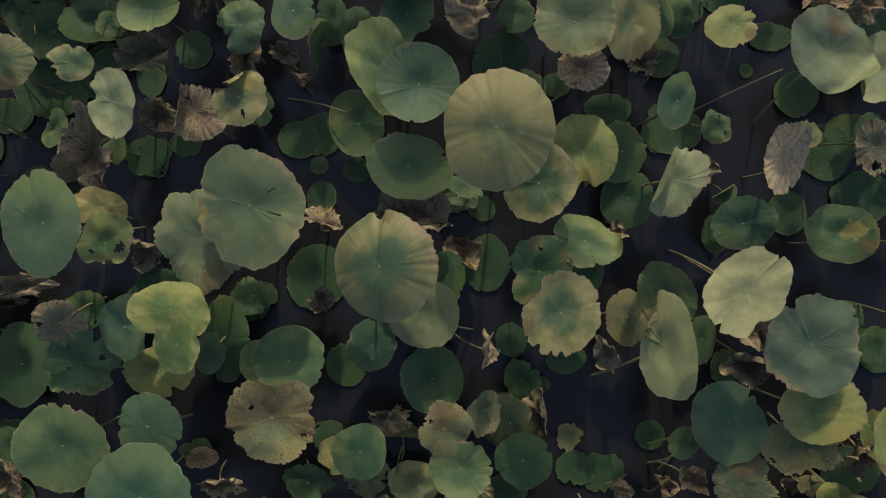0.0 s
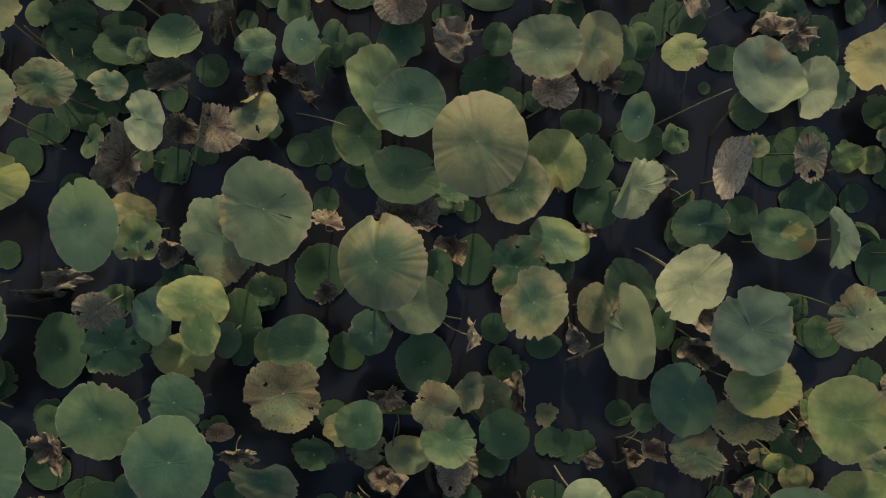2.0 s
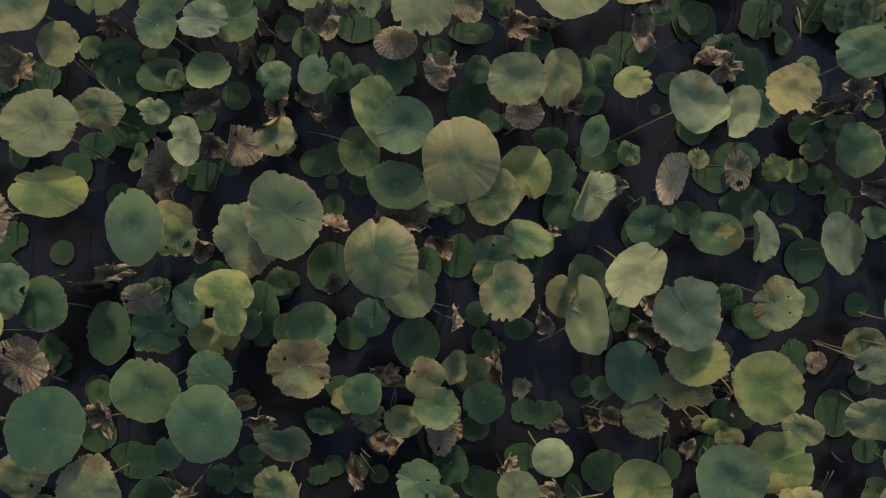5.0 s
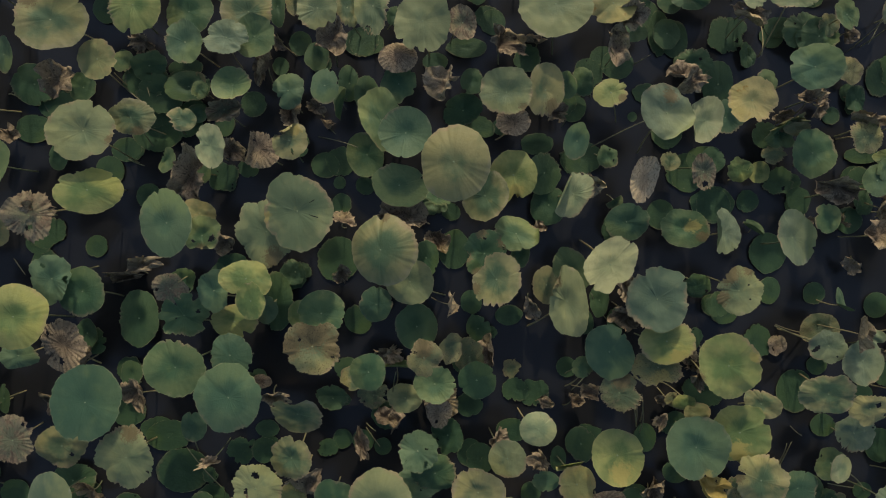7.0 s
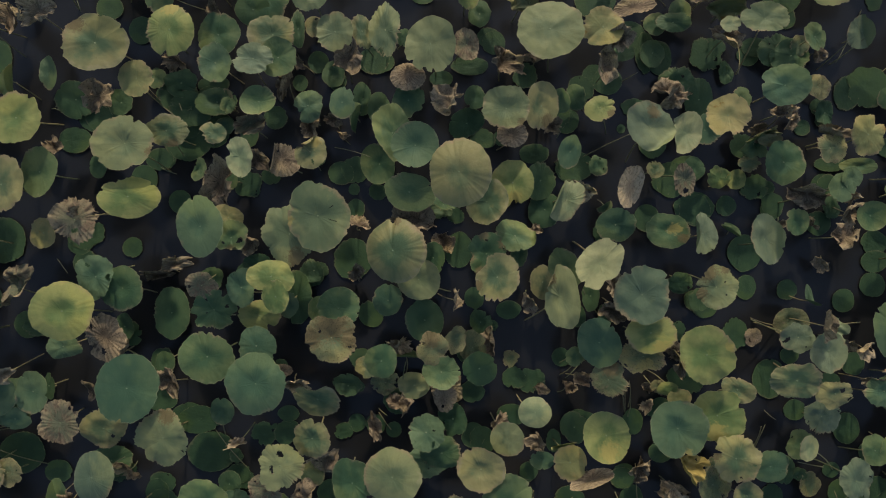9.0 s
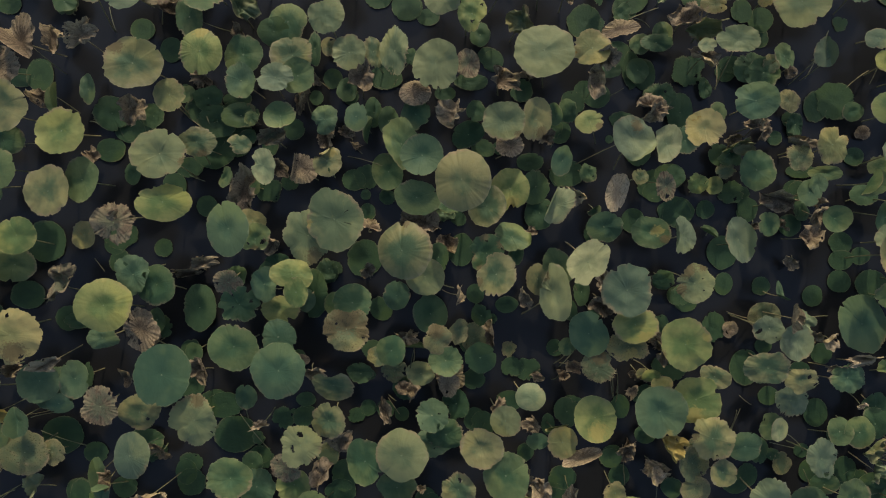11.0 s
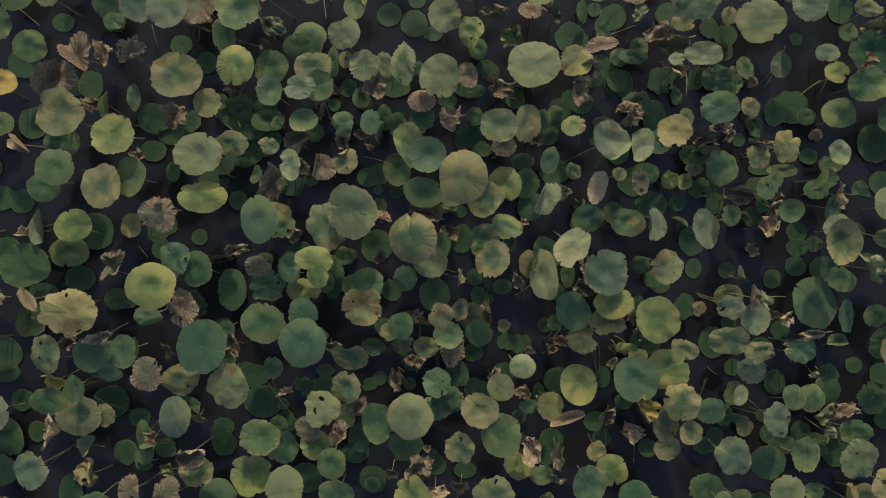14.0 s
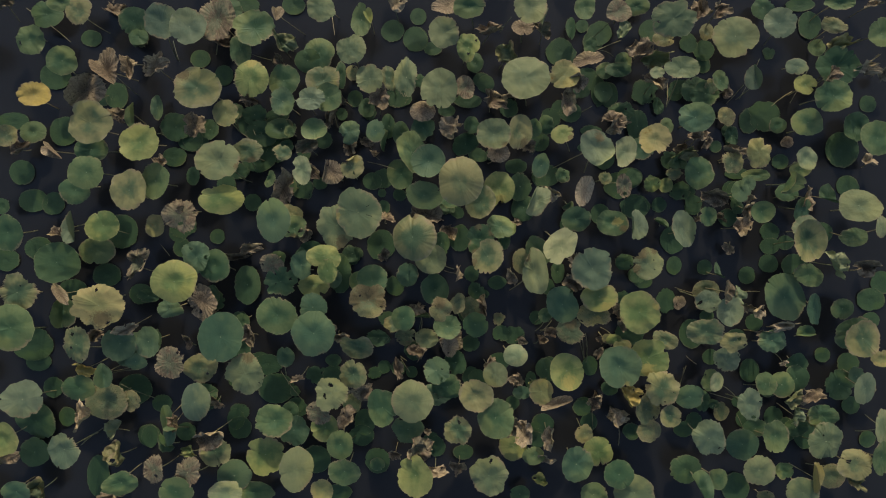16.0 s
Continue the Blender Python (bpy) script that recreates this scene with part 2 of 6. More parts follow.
def blade_mesh(rng, radius, squash, cup, wave, fray, bites, crumple, fold, tilt, axis, na, nr, holes=0.0, ragged=0.7, slits=(), crisp=0.0, rot=0.3, jag=0.06, stains=(), curl=()):
    """A round leaf on its hub, two skins thick. bites: (bearing, half width, depth), in degrees and radii.
    stains: (bearing, distance, half size, yellow or else brown). curl: (bearing, where it begins, degrees) of a rim that bends up."""
    turn = np.linspace(0, math.tau, na, endpoint=False)
    rim = 1 + 0.012 * np.sin(2 * turn + rng.uniform(0, 6)) + ragged * (0.036 * (1.0 if radius < 0.15 else 0.7) * wander(rng, na, na) + 0.026 * wander(rng, na, na // 6) + 0.016 * wander(rng, na, 1))
    rim += fray * (0.35 * np.minimum(0, wander(rng, na, 0)) + 0.35 * np.minimum(0, wander(rng, na, 3)) + 1.1 * np.minimum(0.15, wander(rng, na, na // 3)))
    fine = 1.0 if radius < 0.15 else 0.7
    nicks = [(rng.uniform(0, 360), rng.uniform(2, 9) * fine, rng.uniform(0.03, 0.14) * ragged * fine) for _ in range(rng.randint(0, int(1 + 2.6 * ragged)))]
    bites = list(bites) + nicks
    for bearing, width, depth in bites:
        gap = (turn - radians(bearing) + math.pi) % math.tau - math.pi
        rim -= depth * np.exp(-(gap / radians(width)) ** 4)
    decay = np.clip((wander(rng, na, na) + wander(rng, na, na // 9) * 0.6 - rot) * 1.8, 0, 1)
    rim -= decay * jag * (0.5 + 0.55 * wander(rng, na, 0) + 0.45 * wander(rng, na, 2))
    rim = np.maximum(rim, 0.12)
    seed = Vector((rng.uniform(0, 90), rng.uniform(0, 90), rng.uniform(0, 90)))
    p, q = rng.uniform(0, 6), rng.uniform(0, 6)
    n1, n2, n3 = rng.choice((3, 4, 5)), rng.choice((6, 7, 8, 9)), rng.choice((11, 13, 15))
    lift, sag = rng.uniform(0.4, 1.0), rng.uniform(0, 6)
    fold_turn = rng.uniform(0, math.tau)
    folds = [] if wave < 0.03 else [(rng.uniform(0, math.tau), rng.uniform(0.03, 0.09) * rng.choice((-1, 1)), rng.uniform(0.35, 0.8)) for _ in range(3)]
    cone = 0.0 if wave < 0.03 else rng.uniform(0.0, 0.10)
    slow, quick = wander(rng, na, na * 2), wander(rng, na, na // 8)
    pleat = crisp if crisp else 0.0 if na < 90 else 0.003
    spin = Matrix.Rotation(axis, 3, "Z")
    lean = spin @ Matrix.Rotation(tilt, 3, "X")
    top, flat, age, blot = [], [], [], []
    marks = [(math.cos(radians(b)) * d, math.sin(radians(b)) * d, size, tone) for b, d, size, tone in stains]
    for j in range(nr + 1):
        s = (j / nr) ** 0.8
        ring = turn if j else turn[:1]
        for i, a in enumerate(ring):
            x, y = s * rim[i] * math.cos(a), s * rim[i] * math.sin(a)
            flat.append((x, y))
            age.append((s, decay[i]))
            if marks:
                spread = [(math.exp(-((x - mx) ** 2 + (y - my) ** 2) / size ** 2), tone) for mx, my, size, tone in marks]
                blot.append((max([v for v, tone in spread if not tone], default=0), max([v for v, tone in spread if tone], default=0)))
            z = cup * s * s - 0.03 * math.exp(-(s / 0.14) ** 2)
            z -= cone * math.exp(-(s / 0.36) ** 3)
            for bearing, height, width in folds:
                z += height * s * math.exp(-(((a - bearing + math.pi) % math.tau - math.pi) / width) ** 2)
            z += wave * s * s * (0.55 * slow[i] + lift * s * 0.28 * quick[i])
            z += 0.5 * wave * s * s * math.cos(2 * a + sag) + pleat * s * s * s * math.sin((n2 + n3) * a + 2 * math.sin(n1 * a + q) + p)
            if fold:
                c, d = math.cos(fold_turn), math.sin(fold_turn)
                u, v = x * c + y * d, -x * d + y * c
                if u > 0.1:
                    z += (u - 0.1) * math.sin(fold)
                    u = 0.1 + (u - 0.1) * math.cos(fold)
                x, y = u * c - v * d, u * d + v * c
            for bearing, begin, bend in curl:
                c, d = math.cos(radians(bearing)), math.sin(radians(bearing))
                u, v = x * c + y * d, -x * d + y * c
                if u > begin:
                    over = u - begin
                    angle = radians(bend) * min(1, over / 0.35)
                    u, z = begin + over * math.cos(angle), z + over * math.sin(angle)
                    x, y = u * c - v * d, u * d + v * c
            if crumple:
                w = noise.noise_vector(Vector((x, y, z)) * 1.9 + seed) * crumple + noise.noise_vector(Vector((x, y, z)) * 5.0 + seed) * crumple * 0.22
                x, y, z = x + w.x * s * 0.8, y + w.y * s * 0.8, z + w.z * min(1, s * 1.6) * 1.1
            v = lean @ Vector((x, y * squash, z))
            top.append(v * radius)
    heart = top[0].copy()
    top = [v - heart for v in top]
    # skins
    count, faces = len(top), []
    for i in range(na):
        faces.append((0, 1 + i, 1 + (i + 1) % na))
    for j in range(1, nr):
        for i in range(na):
            k = (i + 1) % na
            a, b = 1 + (j - 1) * na, 1 + j * na
            if holes and 2 < j < nr - 1 and noise.noise(top[a + i] * (5.0 / radius) * 0.5 + seed) > 0.75 - holes:
                continue
            if any(i == int(cut % 360 / 360 * na) and near < (j / nr) ** 0.8 < far for cut, near, far in slits):
                continue
            faces.append((a + i, b + i, b + k, a + k))
    thick = Vector((0, 0, 0.0018))
    verts = [tuple(v) for v in top] + [tuple(v - thick) for v in top]
    verts += verts[count - na:count] + verts[2 * count - na:]
    under = [tuple(count + n for n in reversed(f)) for f in faces]
    side = [(2 * count + (i + 1) % na, 2 * count + i, 2 * count + na + i, 2 * count + na + (i + 1) % na) for i in range(na)]
    mesh = bpy.data.meshes.new("blade")
    mesh.from_pydata(verts, [], faces + under + side)
    layer = mesh.uv_layers.new(name="UVMap")
    index = np.empty(len(mesh.loops), dtype=np.int32)
    mesh.loops.foreach_get("vertex_index", index)
    index = np.where(index < 2 * count, index % count, count - na + (index - 2 * count) % na)
    layer.data.foreach_set("uv", np.array(flat, dtype=np.float32)[index].ravel())
    if marks:
        mesh.uv_layers.new(name="stain").data.foreach_set("uv", np.array(blot, dtype=np.float32)[index].ravel())
    mesh.uv_layers.new(name="age").data.foreach_set("uv", np.array(age, dtype=np.float32)[index].ravel())
    mesh.shade_smooth()
    return mesh


def tube_mesh(points, radii, sides=6):
    """A round bar along points."""
    verts, faces = [], []
    for k, (p, r) in enumerate(zip(points, radii)):
        ahead = (points[min(k + 1, len(points) - 1)] - points[max(k - 1, 0)]).normalized()
        across = ahead.cross(Vector((0.3, 0.9, 0.1))).normalized()
        other = ahead.cross(across)
        for i in range(sides):
            a = math.tau * i / sides
            verts.append(tuple(p + (across * math.cos(a) + other * math.sin(a)) * r))
    for k in range(len(points) - 1):
        for i in range(sides):
            n = (i + 1) % sides
            faces.append((k * sides + i, k * sides + n, (k + 1) * sides + n, (k + 1) * sides + i))
    faces += [tuple(reversed(range(sides))), tuple(range(len(verts) - sides, len(verts)))]
    mesh = bpy.data.meshes.new("stalk")
    mesh.from_pydata(verts, [], faces)
    mesh.shade_smooth()
    return mesh


def part(name, mesh, material, parent, label=""):
    ob = new(name, mesh)
    mesh.materials.clear()
    mesh.materials.append(material)
    ob.parent = parent
    return tagged(ob, label) if label else ob


HUB = LEAF["pale"]
LOOK = {
    "green": "green", "blue": "blue-green", "lime": "yellow-green", "pale": "pale green", "sage": "sage green", "grey": "greyish green", "cream": "creamy pale green", "amber": "amber yellow", "gold": "golden yellow", "spot": "brown-spotted green",
    "mellow": "mellow olive-green", "rust": "green and brown withering", "dry": "dry brown", "ash": "ash-grey dried", "dark": "dark green", "float": "dark green",
}
FORM = {  # cup, wave, fray, crumple, fold
    "round": (-0.06, 0.08, 0.045, 0.0, 0.0),
    "dome": (-0.22, 0.06, 0.04, 0.0, 0.0),
    "bowl": (0.20, 0.08, 0.03, 0.0, 0.0),
    "wavy": (0.02, 0.12, 0.05, 0.05, 0.0),
    "torn": (-0.06, 0.13, 0.15, 0.07, 0.0),
    "folded": (0.02, 0.14, 0.08, 0.05, 1.5),
    "crumpled": (0.05, 0.22, 0.12, 0.42, 1.25),
    "flat": (0.015, 0.010, 0.055, 0.0, 0.0),
    "ragged": (0.015, 0.015, 0.20, 0.0, 0.0),
}
RAGGED = {"flat": 0.9, "ragged": 1.6, "round": 1.5, "dome": 0.85, "bowl": 0.8, "wavy": 1.6, "torn": 1.4, "crumpled": 1.3, "folded": 1.1}
SHAPE = {
    "round": "", "dome": "arched ", "bowl": "cupped ", "wavy": "wavy-edged ", "torn": "torn ", "folded": "half-folded ",
    "crumpled": "crumpled ", "flat": "round ", "ragged": "ragged ",
}
GROUP = {"lotus_leaf": "green lotus leaves", "yellowing_lotus_leaf": "yellowing lotus leaves", "withered_lotus_leaf": "withered lotus leaves"}
ROT = {"green": 0.40, "blue": 0.65, "lime": 0.25, "pale": 0.35, "mellow": 0.15, "sage": 0.2, "grey": 0.35, "cream": 0.5, "amber": 0.4, "gold": 0.05, "spot": -0.05, "rust": -0.35, "dry": -0.3, "ash": -0.3, "dark": 0.35, "float": 0.45}  # how little of the rim has rotted
made = 0


def leaf(kind, form, x, y, z, r, q=1.0, turn=0.0, bites=(), foot=None, tip=0, slits=(), stains=(), curl=()):
    """One lotus leaf: its hub's place, half its longer axis, shorter by longer axis, bearing of the longer axis.
    foot: where its stalk enters the water. tip: degrees by which the blade leans about its longer axis."""
    global made
    made += 1
    rng = random.Random(made * 7919)
    cup, wave, fray, crumple, fold = FORM[form]
    afloat = form in ("flat", "ragged")
    big = r > 0.13
    na, nr = (150, 11) if r > 0.17 else (96, 8) if big else (64, 7)
    cup, wave = cup * rng.uniform(0.6, 1.4), wave * rng.uniform(0.6, 1.4)
    lean, axis = tip, radians(turn)
    squash = min(1.0, q / max(0.3, math.cos(radians(lean))))
    holes = 0.16 if form in ("torn", "crumpled", "ragged") else 0.12 if kind in ("rust", "spot") else 0.0
    mesh = blade_mesh(rng, r, squash, cup, wave, fray, [(b - turn, w, d) for b, w, d in bites], crumple, fold, radians(lean), axis, na, nr, holes,
                      RAGGED.get(form, 0.8), [(c - turn, a, z2) for c, a, z2 in slits], 0.010 if form == "crumpled" else 0.03 if kind == "dry" else 0.02 if kind in ("rust", "ash") else 0.005 if form == "dome" else 0.0,
                      ROT.get(kind, 0.35), (0.05 if big else 0.08) * (1.7 if form in ("torn", "crumpled") else 0.6 if afloat else 1.0) * rng.choice((0.6, 0.9, 1.3, 2.0)), [(b - turn, d, size, tone) for b, d, size, tone in stains], [(b - turn, begin, bend) for b, begin, bend in curl])
    size = "large " if r > 0.2 else "small " if r < 0.085 else ""
    if afloat:
        ob = tagged(new("floating_lotus_leaf", mesh), f"{size}{LOOK[kind]} {SHAPE[form]}lotus leaf lying on the water", "lotus leaf", "floating lotus leaves", "thing")
        mesh.materials.append(LEAF[kind])
        ob.location = (x, y, z)
        return ob
    state = f"{size}{LOOK[kind]} {SHAPE[form]}lotus leaf standing above water"
    withered = kind in ("dry", "ash")
    name = "withered_lotus_leaf" if kind in ("dry", "ash", "rust", "spot") else "yellowing_lotus_leaf" if kind in ("lime", "gold", "mellow", "pale", "sage", "cream", "amber") else "lotus_leaf"
    ob = tagged(new(name), state, "lotus leaf", GROUP[name], "thing")
    ob.location = (x, y, 0)
    blade = part("blade", mesh, LEAF[kind], ob)
    blade.location = (0, 0, z)
    fx, fy = (foot[0] - x, foot[1] - y) if foot else (rng.uniform(-0.12, 0.12), rng.uniform(-0.12, 0.12))
    start, end = Vector((0, 0, z - 0.004)), Vector((fx, fy, -0.06))
    knee = start.lerp(end, 0.45) + Vector((rng.uniform(-0.05, 0.05), rng.uniform(-0.05, 0.05), 0.06))
    line = [start * (1 - k) ** 2 + knee * 2 * k * (1 - k) + end * k * k for k in np.linspace(0, 1, 9)]
    thick = 0.0045 + 0.010 * min(r, 0.25)
    part("stalk", tube_mesh(line, np.linspace(thick * 0.75, thick * 1.1, 9)), STALK, ob)
    if big and not withered:
        knob = bmesh.new()
        bmesh.ops.create_uvsphere(knob, u_segments=8, v_segments=5, radius=0.0075)
        bmesh.ops.scale(knob, vec=(1.25, 1.0, 0.35), verts=knob.verts)
        data = bpy.data.meshes.new("hub")
        knob.to_mesh(data)
        knob.free()
        data.shade_smooth()
        part("hub", data, HUB, blade, "small hub where the veins meet")
    return ob


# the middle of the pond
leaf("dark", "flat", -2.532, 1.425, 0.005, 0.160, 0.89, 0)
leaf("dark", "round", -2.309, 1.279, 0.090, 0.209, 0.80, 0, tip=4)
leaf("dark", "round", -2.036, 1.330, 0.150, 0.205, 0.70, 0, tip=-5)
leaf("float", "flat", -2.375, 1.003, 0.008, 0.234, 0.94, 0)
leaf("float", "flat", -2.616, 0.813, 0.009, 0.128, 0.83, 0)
leaf("spot", "round", -2.436, 1.039, 0.300, 0.153, 0.91, 90, foot=(-2.41, 0.79), tip=-3)
leaf("mellow", "wavy", -1.900, 0.953, 0.570, 0.125, 0.76, -20, bites=[(-170, 14, 0.25)], foot=(-2.14, 0.94), tip=-5)
leaf("pale", "wavy", -1.646, 0.730, 0.650, 0.180, 0.65, -80, bites=[(-190, 14, 0.3)], tip=-6)
leaf("green", "wavy", -2.115, 0.660, 0.380, 0.108, 0.65, 75, bites=[(-205, 40, 0.4)], tip=6)
leaf("green", "bowl", -1.515, 1.232, 0.530, 0.168, 0.82, 0, foot=(-1.57, 1.32), tip=-4)
leaf("rust", "crumpled", -1.672, 1.094, 0.300, 0.150, 0.96, 0, foot=(-1.60, 1.01), tip=2)
leaf("float", "flat", -1.514, 1.210, 0.007, 0.117)
leaf("blue", "torn", -1.135, 1.252, 0.300, 0.150, 0.96, 30, bites=[(-150, 26, 0.38), (20, 8, 0.1)], foot=(-1.08, 1.13), tip=-4)
leaf("dry", "torn", -1.353, 0.743, 0.380, 0.162, 0.98, 70, curl=[(170, 0.4, 90)], tip=3)
leaf("mellow", "torn", -1.066, 0.792, 0.520, 0.158, 0.96, 20, bites=[(-215, 10, 0.35)], stains=[(140, 0.7, 0.35, 0), (60, 0.6, 0.4, 1)], curl=[(120, 0.5, 110)], tip=-5)
leaf("dark", "round", -1.080, 0.831, 0.150, 0.116, 0.71, 90, tip=16)
leaf("dry", "crumpled", -1.670, 0.773, 0.110, 0.150, 0.65, -30, tip=-10)
leaf("dry", "crumpled", -1.953, 0.544, 0.280, 0.242, 0.62, 90, tip=-6)
leaf("float", "ragged", -1.791, 0.566, 0.005, 0.149)
leaf("float", "flat", -1.566, 0.642, 0.006, 0.099, 0.86, 0)
leaf("blue", "round", -0.763, 1.211, 0.590, 0.137, 0.89, 90, foot=(-0.64, 1.25), tip=-7)
leaf("green", "folded", -0.668, 1.127, 0.340, 0.155, 0.53, -80, tip=19)
leaf("dry", "crumpled", -0.942, 1.168, 0.080, 0.095, 0.80, 0, tip=-12)
leaf("dry", "crumpled", -0.868, 1.021, 0.040, 0.077, 0.60, 0, tip=-20)
leaf("float", "flat", -1.771, 1.054, 0.010, 0.128, 0.72, 90)
leaf("dark", "round", -1.991, 1.119, 0.080, 0.097, 0.86, 0, tip=4)
leaf("dark", "round", -0.654, 1.370, 0.090, 0.160, 0.57, 90, tip=17)
leaf("dark", "round", -0.495, 1.267, 0.140, 0.164, 0.67, 90, tip=17)
leaf("green", "wavy", -0.194, 1.278, 0.390, 0.158, 0.96, 90, bites=[(-60, 18, 0.2)], tip=-6)
leaf("green", "wavy", -0.338, 0.968, 0.450, 0.261, 0.65, -75, tip=-21)
leaf("blue", "bowl", -0.125, 0.832, 0.600, 0.205, 0.99, 90)
leaf("green", "bowl", -0.493, 0.738, 0.120, 0.198, 0.86, -70, tip=15)
leaf("float", "ragged", -0.741, 0.696, 0.009, 0.135, 0.95, 0)
leaf("float", "flat", -0.754, 0.510, 0.010, 0.057)
leaf("float", "flat", -0.523, 0.486, 0.011, 0.089, 0.96, 0)
leaf("green", "round", -0.183, 0.430, 0.530, 0.231, 0.74, -10, tip=6)
leaf("ash", "crumpled", 0.178, 1.257, 0.390, 0.186, 0.80, -20, foot=(0.26, 1.52), tip=-13)
leaf("dark", "round", 0.425, 1.350, 0.220, 0.120, 0.89, 90, tip=-9)
leaf("dark", "round", 0.342, 1.127, 0.110, 0.180, 0.73, 25, tip=18)
leaf("mellow", "dome", 0.251, 0.571, 0.820, 0.291, 0.92, 90, tip=-12)
leaf("sage", "wavy", 0.667, 1.146, 0.610, 0.217, 0.90, 0, stains=[(-45, 0.9, 0.2, 0)], tip=2)
leaf("mellow", "round", 0.992, 1.193, 0.500, 0.220, 0.78, 80, bites=[(-185, 30, 0.1)], stains=[(-60, 0.7, 0.35, 0)], tip=9)
leaf("dry", "wavy", 0.722, 0.937, 0.500, 0.144, 0.92, 0, tip=-12)
leaf("dark", "flat", 0.503, 1.002, 0.011, 0.135, 0.68, -20)
leaf("float", "flat", 0.692, 1.002, 0.012, 0.092, 0.85, 0)
leaf("lime", "round", 0.746, 0.521, 0.420, 0.207, 0.95, 90, bites=[(-85, 12, 0.3)], stains=[(-80, 0.7, 0.35, 1)], tip=-8)
leaf("mellow", "wavy", 0.509, 0.347, 0.470, 0.216, 0.89, 90, tip=-16)
leaf("dark", "round", 1.032, 0.565, 0.200, 0.188, 0.82, 90, tip=14)
leaf("float", "flat", 1.003, 0.848, 0.008, 0.149, 0.67, 0)
leaf("float", "ragged", 1.296, 0.727, 0.009, 0.149, 0.62, 90)
leaf("dark", "torn", 1.376, 1.360, 0.150, 0.129, 0.95, 90, tip=3)
leaf("float", "flat", 1.312, 1.175, 0.010, 0.128)
leaf("lime", "round", 1.518, 1.171, 0.500, 0.147, 0.83, 10, stains=[(-30, 0.8, 0.35, 0)], foot=(1.72, 1.04), tip=-4)
leaf("float", "ragged", 1.983, 1.295, 0.012, 0.149, 0.62, 0)
leaf("dark", "flat", 1.849, 1.090, 0.005, 0.043)
leaf("grey", "wavy", 1.881, 0.952, 0.720, 0.238, 0.84, -50, bites=[(50, 12, 0.12)], stains=[(75, 0.6, 0.3, 0)], curl=[(-50, 0.55, 60)], foot=(1.90, 0.75), tip=-4)
leaf("pale", "wavy", 2.269, 0.943, 0.500, 0.200, 0.70, 75, curl=[(190, 0.5, 55)], tip=-7)
leaf("dry", "crumpled", 2.138, 1.248, 0.550, 0.131, 0.75, -10, tip=-5)
leaf("float", "flat", 2.151, 0.944, 0.009, 0.142)
leaf("blue", "round", 1.264, 0.799, 0.410, 0.158, 0.70, 75, tip=12)
leaf("float", "flat", 1.399, 0.720, 0.010, 0.177, 0.84, 0)
leaf("green", "torn", 1.577, 0.704, 0.200, 0.114, 0.94, 90, bites=[(70, 30, 0.3)], tip=4)
leaf("ash", "wavy", 1.767, 0.472, 0.550, 0.198, 0.55, 75, tip=-7)
leaf("float", "flat", 2.315, 0.607, 0.005, 0.178, 0.92, 0)
leaf("dark", "flat", 2.487, 0.693, 0.006, 0.163, 0.87, 0)
leaf("rust", "wavy", 2.264, 0.533, 0.490, 0.159, 0.62, -80, tip=6)
leaf("pale", "wavy", 1.202, 0.350, 0.550, 0.204, 0.72, 55, bites=[(-35, 20, 0.15)], curl=[(160, 0.4, 85)], tip=-8)
leaf("dark", "round", 1.081, 0.295, 0.150, 0.171, 0.96, 90, tip=-7)
leaf("dry", "crumpled", 0.983, 0.092, 0.300, 0.078, 0.73, 90, tip=-20)
leaf("green", "folded", 1.641, 0.334, 0.150, 0.080)
leaf("blue", "round", 1.744, 0.148, 0.170, 0.190, 0.86, 0, foot=(1.63, -0.13), tip=7)
leaf("float", "flat", 1.656, 0.090, 0.012, 0.124, 0.71, 90)
leaf("float", "flat", 2.098, 0.217, 0.005, 0.135, 0.95, 90)
leaf("green", "round", 2.132, 0.081, 0.430, 0.201, 0.80, -5, stains=[(20, 0.35, 0.35, 1), (-30, 0.8, 0.3, 0)], foot=(2.11, 0.04), tip=-4)
leaf("float", "flat", 2.555, 0.314, 0.007, 0.199, 0.80, 0)
leaf("float", "flat", 2.330, 0.521, 0.008, 0.128, 0.83, 0)
leaf("cream", "wavy", 1.427, -0.203, 0.800, 0.235, 0.72, 55, bites=[(60, 10, 0.1), (-60, 16, 0.12)], foot=(1.39, 0.00), tip=-12)
leaf("green", "wavy", 1.240, -0.263, 0.330, 0.206, 0.72, -70, tip=16)
leaf("mellow", "round", 1.039, -0.386, 0.280, 0.164, 0.70, 90, tip=-19)
leaf("sage", "wavy", 1.160, -0.507, 0.500, 0.290, 0.62, -80, stains=[(130, 0.7, 0.22, 0)], curl=[(140, 0.65, 75)], foot=(0.88, -0.80), tip=-8)
leaf("green", "wavy", 0.764, 0.040, 0.420, 0.201, 0.72, -15, curl=[(-10, 0.7, 60)], tip=-23)
leaf("green", "wavy", 0.816, -0.123, 0.300, 0.117, 0.72, 90, tip=-22)
leaf("dark", "torn", 0.495, -0.119, 0.550, 0.185, 0.97, 80, bites=[(-180, 14, 0.2)], stains=[(100, 0.95, 0.3, 0), (30, 0.95, 0.3, 0), (190, 0.9, 0.35, 0), (250, 0.9, 0.3, 0)], tip=9)
leaf("mellow", "wavy", 0.584, -0.320, 0.660, 0.214, 0.84, 70, bites=[(-215, 20, 0.15)], stains=[(200, 0.9, 0.25, 0)], tip=-14)
